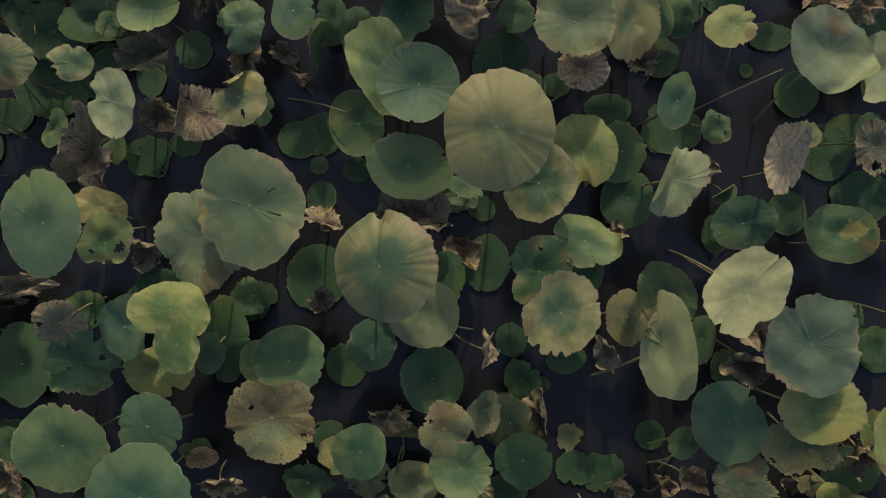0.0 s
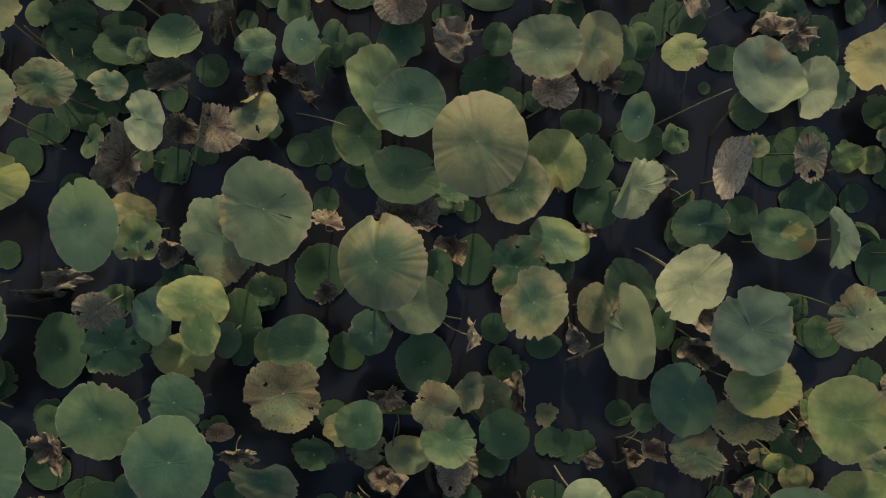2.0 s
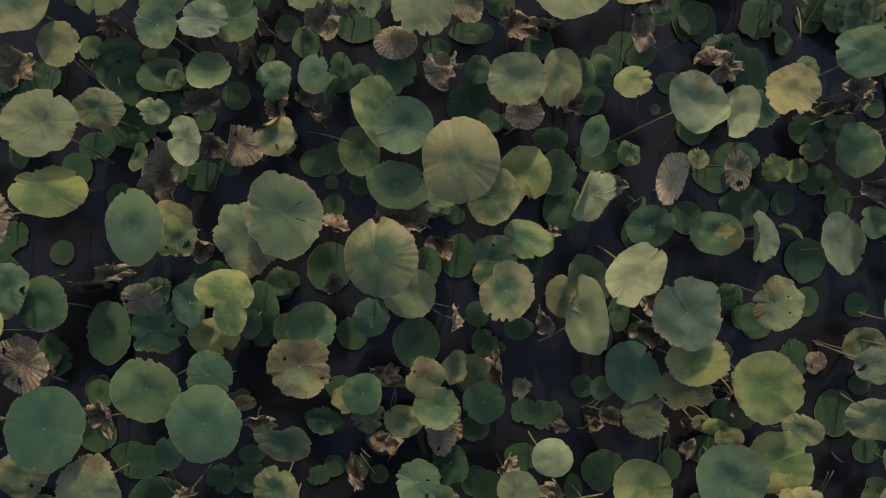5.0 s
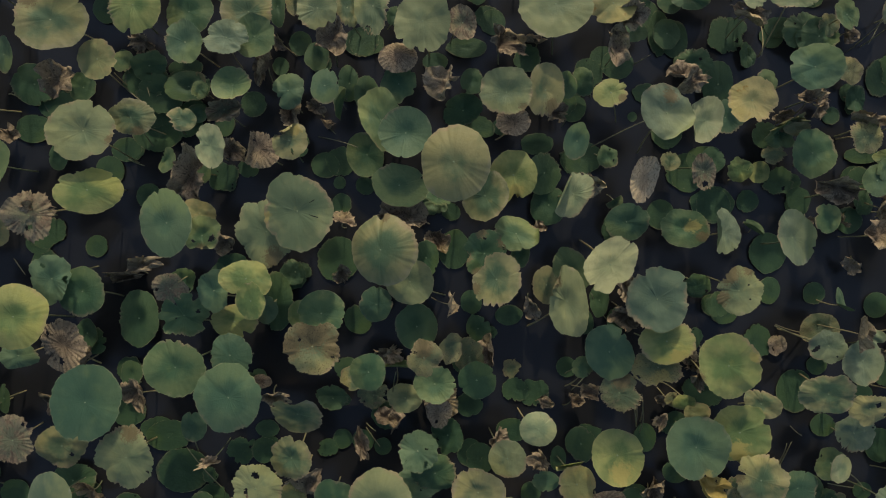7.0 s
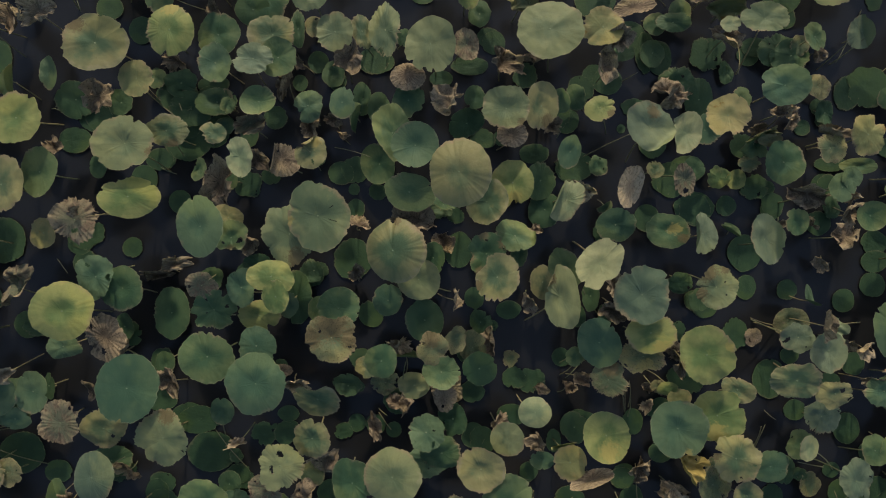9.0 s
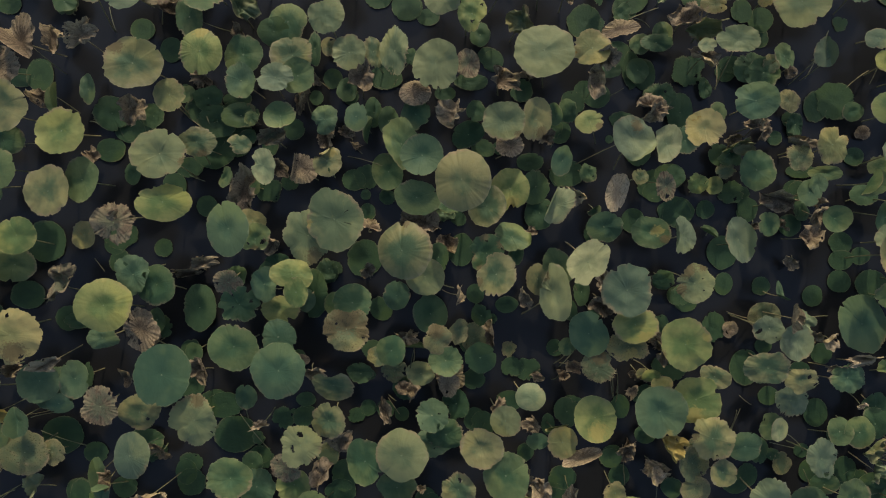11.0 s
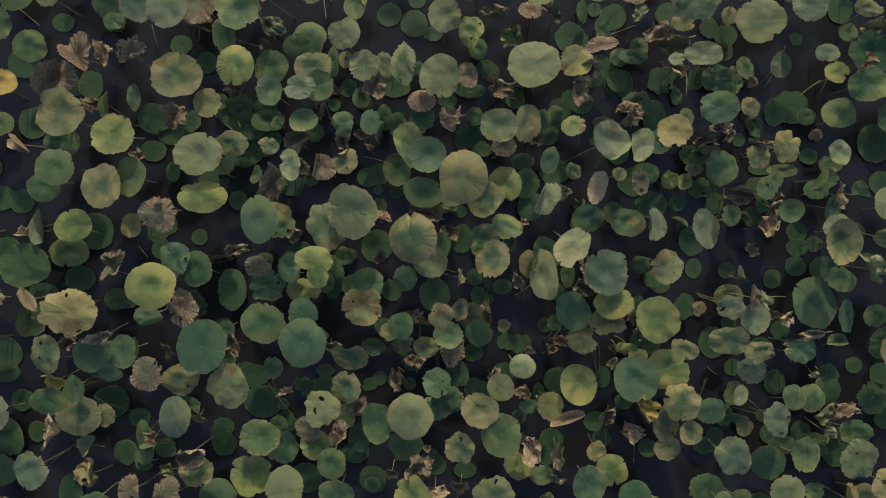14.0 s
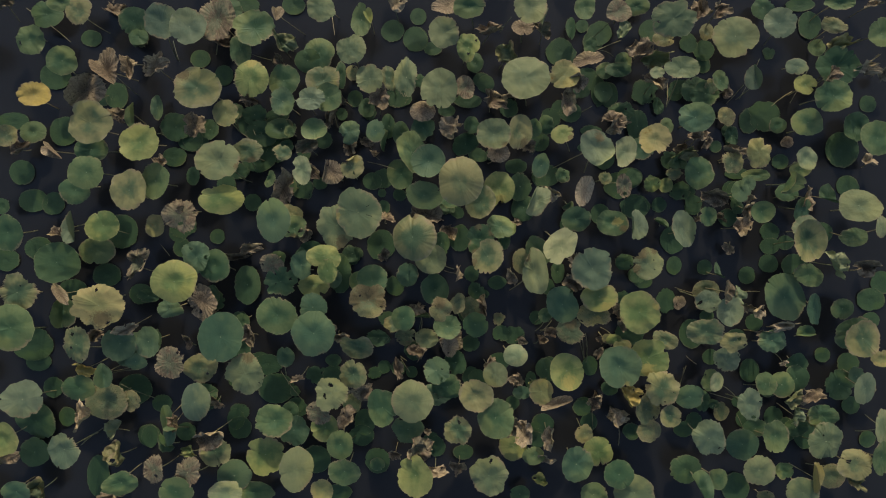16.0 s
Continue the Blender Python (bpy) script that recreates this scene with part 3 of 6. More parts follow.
leaf("float", "flat", 0.262, -0.083, 0.008, 0.178, 0.80, 90)
leaf("dry", "crumpled", 0.121, -0.030, 0.090, 0.136, 0.67, -40, tip=-37)
leaf("dark", "wavy", 0.019, -0.159, 0.220, 0.147, 0.73, 90, tip=32)
leaf("sage", "round", -0.112, -0.355, 0.360, 0.205, 0.94, 0, foot=(0.21, -0.50), tip=-4)
leaf("mellow", "dome", -0.317, -0.088, 0.660, 0.294, 0.93, 90, bites=[(95, 6, 0.16)], stains=[(85, 0.92, 0.18, 0)], tip=-15)
leaf("dry", "crumpled", -0.168, 0.183, 0.360, 0.215, 0.69, -10, tip=-33)
leaf("dry", "crumpled", -0.660, 0.142, 0.380, 0.117, 0.82, -30, tip=-19)
leaf("float", "flat", -0.738, 0.314, 0.006, 0.099, 0.93, 90)
leaf("float", "flat", -0.772, -0.169, 0.007, 0.195)
leaf("dry", "crumpled", -0.721, -0.283, 0.090, 0.106, 0.79, 90, tip=-21)
leaf("sage", "round", -0.969, 0.216, 0.640, 0.307, 0.92, -70, bites=[(-195, 5, 0.1)], slits=[(29, 0.36, 0.56), (-13, 0.33, 0.58)], stains=[(190, 0.9, 0.15, 1)], tip=9)
leaf("sage", "torn", -1.257, 0.062, 0.500, 0.287, 0.87, 90, bites=[(-50, 10, 0.1), (-200, 8, 0.08)], stains=[(-70, 0.8, 0.35, 0)], tip=4)
leaf("dry", "crumpled", -1.717, 0.003, 0.150, 0.133, 0.67, 90, tip=-11)
leaf("blue", "round", -1.980, 0.126, 0.670, 0.260, 0.80, 90, tip=-4)
leaf("gold", "torn", -1.821, 0.214, 0.450, 0.149, 0.75, -10, tip=-6)
leaf("green", "torn", -1.785, 0.030, 0.480, 0.166, 1.00, 0, bites=[(-100, 24, 0.25)], stains=[(-90, 0.75, 0.4, 0)], curl=[(-90, 0.55, 120)])
leaf("ash", "crumpled", -2.474, -0.214, 0.110, 0.165, 0.41, 10, tip=-7)
leaf("rust", "torn", -2.097, -0.405, 0.370, 0.155, 0.84, 0, tip=4)
leaf("dark", "torn", -2.104, -0.357, 0.150, 0.123)
leaf("lime", "wavy", -1.404, -0.317, 0.560, 0.204, 0.74, -10, bites=[(-100, 30, 0.2)], tip=-11)
leaf("lime", "wavy", -1.355, -0.490, 0.585, 0.148, 0.84, 90, tip=-8)
leaf("blue", "torn", -1.714, -0.420, 0.420, 0.182, 0.86, 90, tip=-5)
leaf("blue", "round", -1.341, -0.599, 0.210, 0.121, 0.83, 90, tip=-10)
leaf("lime", "round", -1.591, -0.688, 0.300, 0.202, 0.68, 0, bites=[(-55, 8, 0.3)], tip=-9)
leaf("green", "torn", -1.992, -0.629, 0.350, 0.205, 0.91, 0, bites=[(-20, 14, 0.2), (120, 7, 0.35), (200, 9, 0.3), (60, 6, 0.25)], tip=3)
leaf("dark", "round", -2.502, -0.683, 0.100, 0.250, 0.69, 90, tip=6)
leaf("dark", "round", -1.301, -0.539, 0.080, 0.265, 0.58, 90, tip=-19)
leaf("dark", "torn", -1.158, -0.304, 0.040, 0.148, 0.76, 90, tip=-17)
leaf("green", "round", -0.842, -0.614, 0.380, 0.201, 0.90, 0, tip=-14)
leaf("spot", "torn", -0.851, -0.840, 0.660, 0.231, 0.97, 0, stains=[(90, 0.5, 0.7, 0), (180, 0.8, 0.5, 0), (0, 0.8, 0.5, 0)], tip=-4)
leaf("green", "round", -1.991, -1.031, 0.510, 0.247, 0.94, 0, tip=2)
leaf("blue", "round", -1.562, -0.940, 0.480, 0.179, 1.00, 0)
leaf("dark", "round", -2.561, -1.170, 0.110, 0.124, 0.72, 90, tip=5)
leaf("float", "flat", -0.593, -0.704, 0.005, 0.135, 0.95, 90)
leaf("blue", "round", -0.411, -0.558, 0.200, 0.155, 0.91, 90, tip=14)
leaf("float", "flat", 0.414, -0.555, 0.007, 0.107, 0.93, 90)
leaf("dark", "round", -0.062, -0.744, 0.220, 0.201, 0.95, 90, tip=10)
leaf("float", "flat", 0.744, -0.669, 0.009, 0.121, 0.76, 0)
leaf("dark", "torn", 0.473, -0.783, 0.080, 0.139, 0.80, 90, tip=-19)
leaf("dark", "torn", 0.577, -0.814, 0.080, 0.063, 0.89, 0, tip=13)
leaf("spot", "torn", 0.006, -0.977, 0.400, 0.164, 0.92, 70, stains=[(90, 0.5, 0.6, 0)], tip=10)
leaf("spot", "torn", 0.228, -0.904, 0.300, 0.150, 0.70, 75, tip=22)
leaf("dry", "crumpled", 0.554, -0.981, 0.120, 0.120, 0.81, 90, tip=-15)
leaf("float", "flat", 0.400, -1.049, 0.006, 0.178, 0.92, 90)
leaf("spot", "ragged", 0.766, -1.152, 0.007, 0.092)
leaf("float", "ragged", 0.807, -1.334, 0.008, 0.135, 0.84, 0)
leaf("dark", "round", 0.447, -1.185, 0.300, 0.163, 0.98, 90, tip=-4)
leaf("green", "round", -0.444, -1.084, 0.450, 0.156, 0.94, 90, tip=7)
leaf("dark", "ragged", -0.703, -1.151, 0.010, 0.128, 0.89, 0)
leaf("dark", "torn", -0.800, -1.386, 0.110, 0.138, 0.70, 0, tip=-13)
leaf("lime", "folded", -0.240, -1.105, 0.120, 0.117, 0.56, -10, foot=(-0.27, -1.33), tip=-24)
leaf("ash", "crumpled", -0.350, -0.990, 0.090, 0.106)
leaf("green", "wavy", 0.096, -1.199, 0.380, 0.178, 0.89, 0, tip=-10)
leaf("sage", "wavy", -0.168, -1.381, 0.120, 0.153, 0.85, 0, tip=-11)
leaf("ash", "crumpled", 0.212, -0.528, 0.480, 0.114, 0.53, -70, foot=(0.05, -0.51), tip=-33)
leaf("float", "flat", 1.261, -1.134, 0.009, 0.092)
leaf("green", "torn", 1.320, -1.061, 0.380, 0.102, foot=(1.23, -1.33))
leaf("blue", "round", 1.506, -0.913, 0.490, 0.239, 0.79, -65, tip=6)
leaf("grey", "wavy", 1.829, -0.475, 0.660, 0.260, 0.98, 0, bites=[(70, 12, 0.08)], tip=1)
leaf("lime", "round", 1.936, -0.817, 0.570, 0.233, 0.74, 10, stains=[(-60, 0.8, 0.35, 1)], tip=-5)
leaf("spot", "torn", 1.899, -1.042, 0.480, 0.215, 0.74, -10, bites=[(-80, 20, 0.2)], stains=[(-80, 0.55, 0.45, 1)], tip=-5)
leaf("dry", "crumpled", 1.684, -0.641, 0.320, 0.148, 0.86, -20, tip=-5)
leaf("dark", "round", 1.677, -0.707, 0.080, 0.104, 0.80, 90, tip=-8)
leaf("dark", "wavy", 2.547, -0.566, 0.110, 0.124, 0.83, 90, tip=-4)
leaf("spot", "torn", 1.595, -1.255, 0.450, 0.186, 0.95, -10, stains=[(80, 0.6, 0.5, 0)], tip=0)
leaf("dark", "round", 1.511, -0.527, 0.150, 0.157, 0.57, 90, tip=15)
leaf("dry", "crumpled", 0.920, -0.572, 0.300, 0.106, 0.93, 90, tip=-9)
leaf("dry", "crumpled", 1.374, -1.289, 0.310, 0.099, 0.93, 0, tip=-3)
leaf("dry", "crumpled", 1.024, -1.419, 0.110, 0.127, 0.47, -10, tip=-13)
leaf("lime", "wavy", 2.362, -0.999, 0.380, 0.146, 0.65, 90, tip=-6)
leaf("dry", "crumpled", 2.418, -1.168, 0.150, 0.089, 0.92, 0, tip=-3)
leaf("lime", "round", 2.187, -1.374, 0.300, 0.104, 0.62, 0, tip=-6)
leaf("ash", "crumpled", -1.276, -1.341, 0.220, 0.145, 0.65, -20, tip=-9)
leaf("dark", "torn", -1.482, -1.226, 0.040, 0.106, 0.83, 0, tip=-6)
leaf("float", "flat", 0.813, 0.055, 0.009, 0.071)
leaf("dark", "wavy", 0.117, 0.343, 0.220, 0.133, 0.50, -20, tip=-38)
leaf("float", "ragged", 0.227, 0.262, 0.011, 0.106, 0.80, -30)
leaf("dark", "flat", -0.014, 0.313, 0.012, 0.106, 0.73, 0)
leaf("green", "round", -1.889, 0.584, 0.200, 0.101, 0.73, 90, tip=-6)
leaf("lime", "round", -1.032, -0.630, 0.300, 0.130, 0.90, 90, tip=-10)

# the leaves round it
leaf("mellow", "wavy", -2.931, 1.738, 0.600, 0.290, 0.83, 0, bites=[(-178, 10, 0.08), (-160, 5, 0.08)], stains=[(130, 0.9, 0.3, 0)], tip=-4)
leaf("lime", "dome", -2.278, 1.852, 0.600, 0.236, 0.94, 90, bites=[(-103, 6, 0.22)], stains=[(90, 0.9, 0.4, 1)], tip=-2)
leaf("gold", "wavy", -2.621, 1.457, 0.500, 0.164, 0.97, 90, foot=(-2.60, 1.31), tip=-2)
leaf("green", "round", -2.626, 1.568, 0.120, 0.102, 0.95, 0, tip=-2)
leaf("blue", "wavy", -3.645, 1.615, 0.150, 0.167, 0.48, 90, tip=7)
leaf("dark", "round", -3.452, 1.385, 0.050, 0.207, 0.95, 0, tip=-2)
leaf("dry", "crumpled", -3.106, 1.368, 0.250, 0.167, 0.97, -20, tip=2)
leaf("dark", "wavy", -2.970, 1.336, 0.120, 0.132, 0.96, 90, tip=2)
leaf("float", "flat", -2.824, 2.071, 0.012, 0.135, 0.92, 90)
leaf("dark", "round", -2.446, 1.422, 0.080, 0.190, 0.95, 0, tip=2)
leaf("float", "flat", -2.390, 1.310, 0.006, 0.135, 0.69, 0)
leaf("dry", "crumpled", -2.476, 1.754, 0.050, 0.140, 0.80, 0, tip=-4)
leaf("green", "round", -1.945, 1.897, 0.350, 0.204)
leaf("blue", "wavy", -1.921, 1.598, 0.480, 0.179, 0.84, 90, tip=5)
leaf("float", "flat", -2.119, 1.530, 0.009, 0.156, 0.60, 0)
leaf("float", "flat", -2.160, 1.379, 0.010, 0.156, 0.93, 0)
leaf("float", "flat", -2.397, 1.138, 0.011, 0.156, 0.83, 0)
leaf("spot", "wavy", -1.948, 1.339, 0.150, 0.126, 0.64, 90, tip=-11)
leaf("float", "flat", -3.236, 1.203, 0.005, 0.208, 0.65, 0)
leaf("mellow", "wavy", -1.429, 1.871, 0.400, 0.216, 0.93, 0, tip=-4)
leaf("green", "wavy", -1.363, 1.649, 0.460, 0.175)
leaf("grey", "torn", -1.559, 1.608, 0.550, 0.186, 0.82, 0, bites=[(-30, 12, 0.2)], tip=-7)
leaf("dark", "round", -1.262, 2.024, 0.150, 0.182, 0.39, 90, tip=13)
leaf("dry", "crumpled", -1.231, 1.695, 0.200, 0.081)
leaf("dry", "crumpled", -1.393, 1.493, 0.150, 0.154, 0.46, 90, tip=-17)
leaf("float", "flat", -1.099, 1.747, 0.011, 0.114, 0.91, 90)
leaf("float", "flat", -1.276, 1.546, 0.012, 0.083, 0.88, 90)
leaf("sage", "wavy", -0.850, 1.880, 0.450, 0.185, 0.95, 90, tip=-5)
leaf("mellow", "torn", -0.616, 1.896, 0.420, 0.162, 0.59, -80, tip=-16)
leaf("sage", "torn", -0.392, 1.875, 0.500, 0.258, 0.56, 90, tip=-17)
leaf("dry", "crumpled", -0.755, 1.654, 0.400, 0.167, 0.94, 0, tip=-7)
leaf("float", "flat", -0.556, 1.760, 0.009, 0.155, 0.87, 0)
leaf("float", "flat", -0.909, 1.560, 0.009, 0.093)
leaf("sage", "wavy", 0.012, 1.712, 0.600, 0.245, 0.93, 90, tip=-8)
leaf("dry", "dome", -0.195, 1.478, 0.500, 0.160, 0.85, 0, tip=-13)
leaf("rust", "wavy", 0.329, 1.783, 0.380, 0.158, 0.82, 90, tip=13)
leaf("float", "flat", 0.375, 1.708, 0.005, 0.186, 0.50, 0)
leaf("float", "flat", 0.561, 1.983, 0.006, 0.114, 0.91, 0)
leaf("dry", "crumpled", 0.663, 1.605, 0.350, 0.221, 0.62, -10, tip=-20)
leaf("dry", "crumpled", 0.971, 1.739, 0.050, 0.123, 0.64, 0, tip=-18)
leaf("sage", "wavy", 1.056, 1.840, 0.600, 0.293, 0.91, 0, foot=(1.15, 1.63), tip=-7)
leaf("gold", "wavy", 1.557, 1.910, 0.450, 0.198, 0.88, 0, tip=-6)
leaf("dry", "crumpled", 1.719, 1.843, 0.400, 0.145, 0.79, 90, tip=-8)
leaf("dark", "torn", 1.814, 1.778, 0.150, 0.121, 0.92, 0, tip=-6)
leaf("dry", "crumpled", 1.590, 1.587, 0.350, 0.163, 0.81, 90, tip=-11)
leaf("float", "flat", 1.715, 1.551, 0.005, 0.145, 0.89, 0)
leaf("float", "ragged", 1.449, 1.462, 0.006, 0.145, 0.96, 0)
leaf("dark", "round", 1.203, 1.295, 0.300, 0.127, 0.77, 90, tip=16)
leaf("float", "flat", 2.081, 1.825, 0.008, 0.207, 0.45, 90)
leaf("green", "round", 2.133, 2.057, 0.150, 0.111)
leaf("dark", "round", 2.279, 2.045, 0.200, 0.179, 0.56, 0, tip=-7)
leaf("float", "flat", 2.215, 1.778, 0.010, 0.181, 0.69, 90)
leaf("float", "ragged", 2.684, 1.811, 0.011, 0.186, 0.97, 90)
leaf("dry", "crumpled", 2.671, 1.815, 0.400, 0.156, 0.93, -20, foot=(2.68, 1.76), tip=3)
leaf("pale", "wavy", 2.669, 1.911, 0.500, 0.093, 0.80, 0, tip=-4)
leaf("float", "flat", 3.082, 1.796, 0.006, 0.114, 0.91, 0)
leaf("dark", "torn", 2.839, 1.622, 0.050, 0.113, 0.64, 90, tip=6)
leaf("sage", "wavy", 2.976, 1.960, 0.500, 0.215, 0.70, 0, foot=(2.97, 1.58), tip=-6)
leaf("dark", "torn", 3.323, 1.810, 0.100, 0.213, 0.83, 0, tip=-4)
leaf("spot", "wavy", 3.487, 1.839, 0.150, 0.110, 0.91, 90, tip=-3)
leaf("dry", "crumpled", 3.667, 1.784, 0.100, 0.099)
leaf("green", "wavy", 3.513, 1.850, 0.350, 0.135, 0.71, -70, tip=5)
leaf("blue", "wavy", 3.092, 1.339, 0.600, 0.213, 0.88, 0, foot=(3.13, 1.34), tip=3)
leaf("spot", "torn", 3.686, 1.453, 0.120, 0.131, 0.85, 90, tip=-4)
leaf("dry", "crumpled", 3.200, 1.169, 0.350, 0.136, 0.50, 0, tip=-7)
leaf("dry", "crumpled", 3.445, 1.136, 0.100, 0.099, 0.83, 90, tip=-4)
leaf("float", "flat", 3.754, 1.292, 0.008, 0.083)
leaf("float", "ragged", 3.813, 1.176, 0.009, 0.103, 0.90, 90)
leaf("float", "flat", 3.603, 1.092, 0.009, 0.083)
leaf("dark", "torn", 2.356, 1.528, 0.100, 0.183, 0.78, 0, tip=8)
leaf("dark", "round", 2.557, 1.342, 0.120, 0.213, 0.62, 90, tip=-10)
leaf("gold", "wavy", 2.623, 1.092, 0.550, 0.203, 0.95, 0, bites=[(-97, 12, 0.22), (-40, 6, 0.1)], tip=-2)
leaf("green", "round", 2.816, 1.279, 0.400, 0.105, 0.82, 90, tip=-4)
leaf("dry", "crumpled", 3.068, 1.050, 0.200, 0.097, 0.83, 0, tip=-4)
leaf("float", "flat", 4.030, 1.416, 0.007, 0.181, 0.71, 90)
leaf("rust", "crumpled", 3.669, 0.973, 0.300, 0.159, 0.60, 0, tip=-6)
leaf("spot", "crumpled", 3.116, 0.997, 0.200, 0.151, 0.57, 0, tip=7)
leaf("green", "wavy", -3.490, 0.624, 0.500, 0.232, 0.85, 90, foot=(-3.45, 0.62), tip=-7)
leaf("sage", "wavy", -2.661, 0.854, 0.620, 0.275, 0.88, 0, stains=[(-20, 0.95, 0.2, 0)], foot=(-2.55, 0.68), tip=-3)
leaf("mellow", "torn", -2.374, 0.996, 0.460, 0.199, 0.74, 0, stains=[(-70, 0.8, 0.3, 0)], tip=6)
leaf("float", "flat", -2.651, 0.811, 0.012, 0.135, 0.85, 0)
leaf("dark", "round", -3.202, 0.734, 0.100, 0.123, 0.75, 90, tip=-5)
leaf("lime", "round", -2.646, 0.390, 0.600, 0.267, 0.69, 0, bites=[(105, 7, 0.1)], tip=-6)
leaf("rust", "torn", -3.196, 0.197, 0.480, 0.237, 0.90, -10, tip=-3)
leaf("dry", "crumpled", -3.146, 0.271, 0.520, 0.102, 0.50, 15, foot=(-3.29, 0.23), tip=-7)
leaf("float", "ragged", -3.379, 0.082, 0.009, 0.187, 0.78, 0)
leaf("gold", "wavy", -3.597, 0.084, 0.300, 0.147, 0.87, 90, tip=-4)
leaf("float", "flat", -2.922, -0.055, 0.010, 0.104)
leaf("float", "flat", -2.450, 0.397, 0.011, 0.114)
leaf("float", "flat", -2.803, 0.615, 0.012, 0.145, 0.89, 90)
leaf("dry", "crumpled", -3.646, 0.923, 0.100, 0.100, 0.83, 90, tip=4)
leaf("dark", "round", 2.477, 0.681, 0.200, 0.110)
leaf("lime", "torn", 2.732, 0.595, 0.150, 0.121, 0.92, 90, tip=-5)
leaf("lime", "wavy", 2.919, 0.576, 0.100, 0.101, 0.90, 90, tip=-5)
leaf("float", "ragged", 3.133, 0.502, 0.009, 0.145, 0.96, 0)
leaf("spot", "torn", 2.995, 0.722, 0.200, 0.109, 0.82, 0, tip=5)
leaf("float", "flat", 3.262, 0.507, 0.010, 0.077)
leaf("dark", "round", 2.981, 0.902, 0.100, 0.127)
leaf("green", "crumpled", 3.029, 0.901, 0.200, 0.135)
leaf("green", "wavy", 3.246, 0.711, 0.320, 0.204, 0.90, 90, tip=-3)
leaf("spot", "wavy", 3.158, 0.928, 0.250, 0.123, 0.48, 0, tip=7)
leaf("float", "flat", 3.304, 0.307, 0.007, 0.114, 0.91, 0)
leaf("float", "flat", 2.864, 0.333, 0.008, 0.103, 0.95, 0)
leaf("float", "flat", 2.553, 0.298, 0.009, 0.165, 0.94, 90)
leaf("dry", "crumpled", 3.437, 0.425, 0.350, 0.168, 0.81, -30, tip=4)
leaf("spot", "torn", 3.616, 0.826, 0.400, 0.152, 1.00, 0)
leaf("float", "flat", 3.876, 0.740, 0.011, 0.165, 0.47, 0)
leaf("float", "flat", 3.860, 0.505, 0.012, 0.134, 0.92, 90)
leaf("blue", "wavy", 3.758, 0.476, 0.350, 0.135, 0.86, 90, tip=-4)
leaf("dark", "torn", 3.872, 0.282, 0.050, 0.082, 0.94, 90, tip=2)
leaf("green", "wavy", 3.348, 0.163, 0.350, 0.125, 0.92, 90, bites=[(-200, 12, 0.15)], tip=-3)
leaf("float", "flat", 3.753, 0.165, 0.008, 0.129, 0.96, 0)
leaf("grey", "wavy", 2.412, 0.049, 0.520, 0.186, 0.70, -84, curl=[(180, 0.55, 55)], tip=-14)
leaf("green", "folded", 2.828, 0.087, 0.150, 0.107, 0.65, -25, tip=-10)
leaf("grey", "wavy", 2.957, 0.002, 0.520, 0.223, 0.62, -75, curl=[(0, 0.5, 55)], tip=-7)
leaf("dry", "crumpled", 3.321, 0.137, 0.100, 0.088, 0.69, 30, tip=-6)
leaf("dry", "crumpled", 3.776, 0.027, 0.350, 0.136, 0.92, 90, tip=3)
leaf("ash", "crumpled", 3.870, 0.248, 0.250, 0.171, 0.38, 90, tip=-7)
leaf("blue", "torn", -2.979, -0.316, 0.520, 0.209, 0.88, -80, tip=3)
leaf("green", "round", -2.784, -0.422, 0.440, 0.213, 0.94, 90, foot=(-2.69, -0.51), tip=2)
leaf("lime", "dome", -3.190, -0.605, 0.660, 0.300, 0.85, 0, tip=-4)
leaf("dry", "torn", -2.969, -0.872, 0.400, 0.251, 0.67, -70, foot=(-2.88, -1.13), tip=-6)
leaf("dark", "wavy", -2.955, -0.814, 0.100, 0.133, 0.77, 90, tip=-5)
leaf("blue", "torn", -3.419, -0.974, 0.300, 0.167, 0.76, 0, tip=-5)
leaf("dry", "crumpled", -2.507, -0.221, 0.050, 0.112, 0.90, 0, tip=-5)
leaf("float", "flat", 3.040, -0.124, 0.012, 0.186, 0.89, 90)
leaf("sage", "torn", 2.539, -0.423, 0.500, 0.206, 0.98, 0, bites=[(-215, 14, 0.1)], stains=[(120, 0.8, 0.5, 0), (200, 0.8, 0.4, 0), (60, 0.95, 0.3, 0)], tip=-3)
leaf("float", "flat", 3.053, -0.460, 0.006, 0.124, 0.83, 90)
leaf("float", "flat", 2.552, -0.585, 0.007, 0.103)
leaf("float", "flat", 2.632, -0.685, 0.008, 0.093, 0.72, 0)
leaf("float", "flat", 3.452, -0.486, 0.009, 0.108, 0.95, 0)
leaf("dry", "crumpled", 3.713, -0.223, 0.100, 0.094, 0.88, 90, tip=-3)
leaf("float", "flat", 3.999, -0.587, 0.010, 0.113)
leaf("float", "ragged", 2.945, -0.916, 0.011, 0.165, 0.81, 90)
leaf("dry", "torn", 3.114, -0.933, 0.030, 0.103, 0.80, 90, tip=-5)
leaf("lime", "wavy", 2.402, -1.002, 0.620, 0.255, 1.00, 0, bites=[(3, 7, 0.1)], stains=[(20, 0.8, 0.2, 1), (200, 0.95, 0.15, 0)])
leaf("spot", "wavy", 3.396, -0.767, 0.150, 0.181, 0.78, 0, tip=5)
leaf("blue", "folded", 3.483, -0.558, 0.300, 0.146, 0.36, -80, tip=-7)
leaf("grey", "torn", 3.323, -0.885, 0.400, 0.167, 0.86, 0, foot=(3.08, -0.75), tip=4)
leaf("ash", "crumpled", 3.465, -0.762, 0.550, 0.170, 0.52, -80, tip=-7)
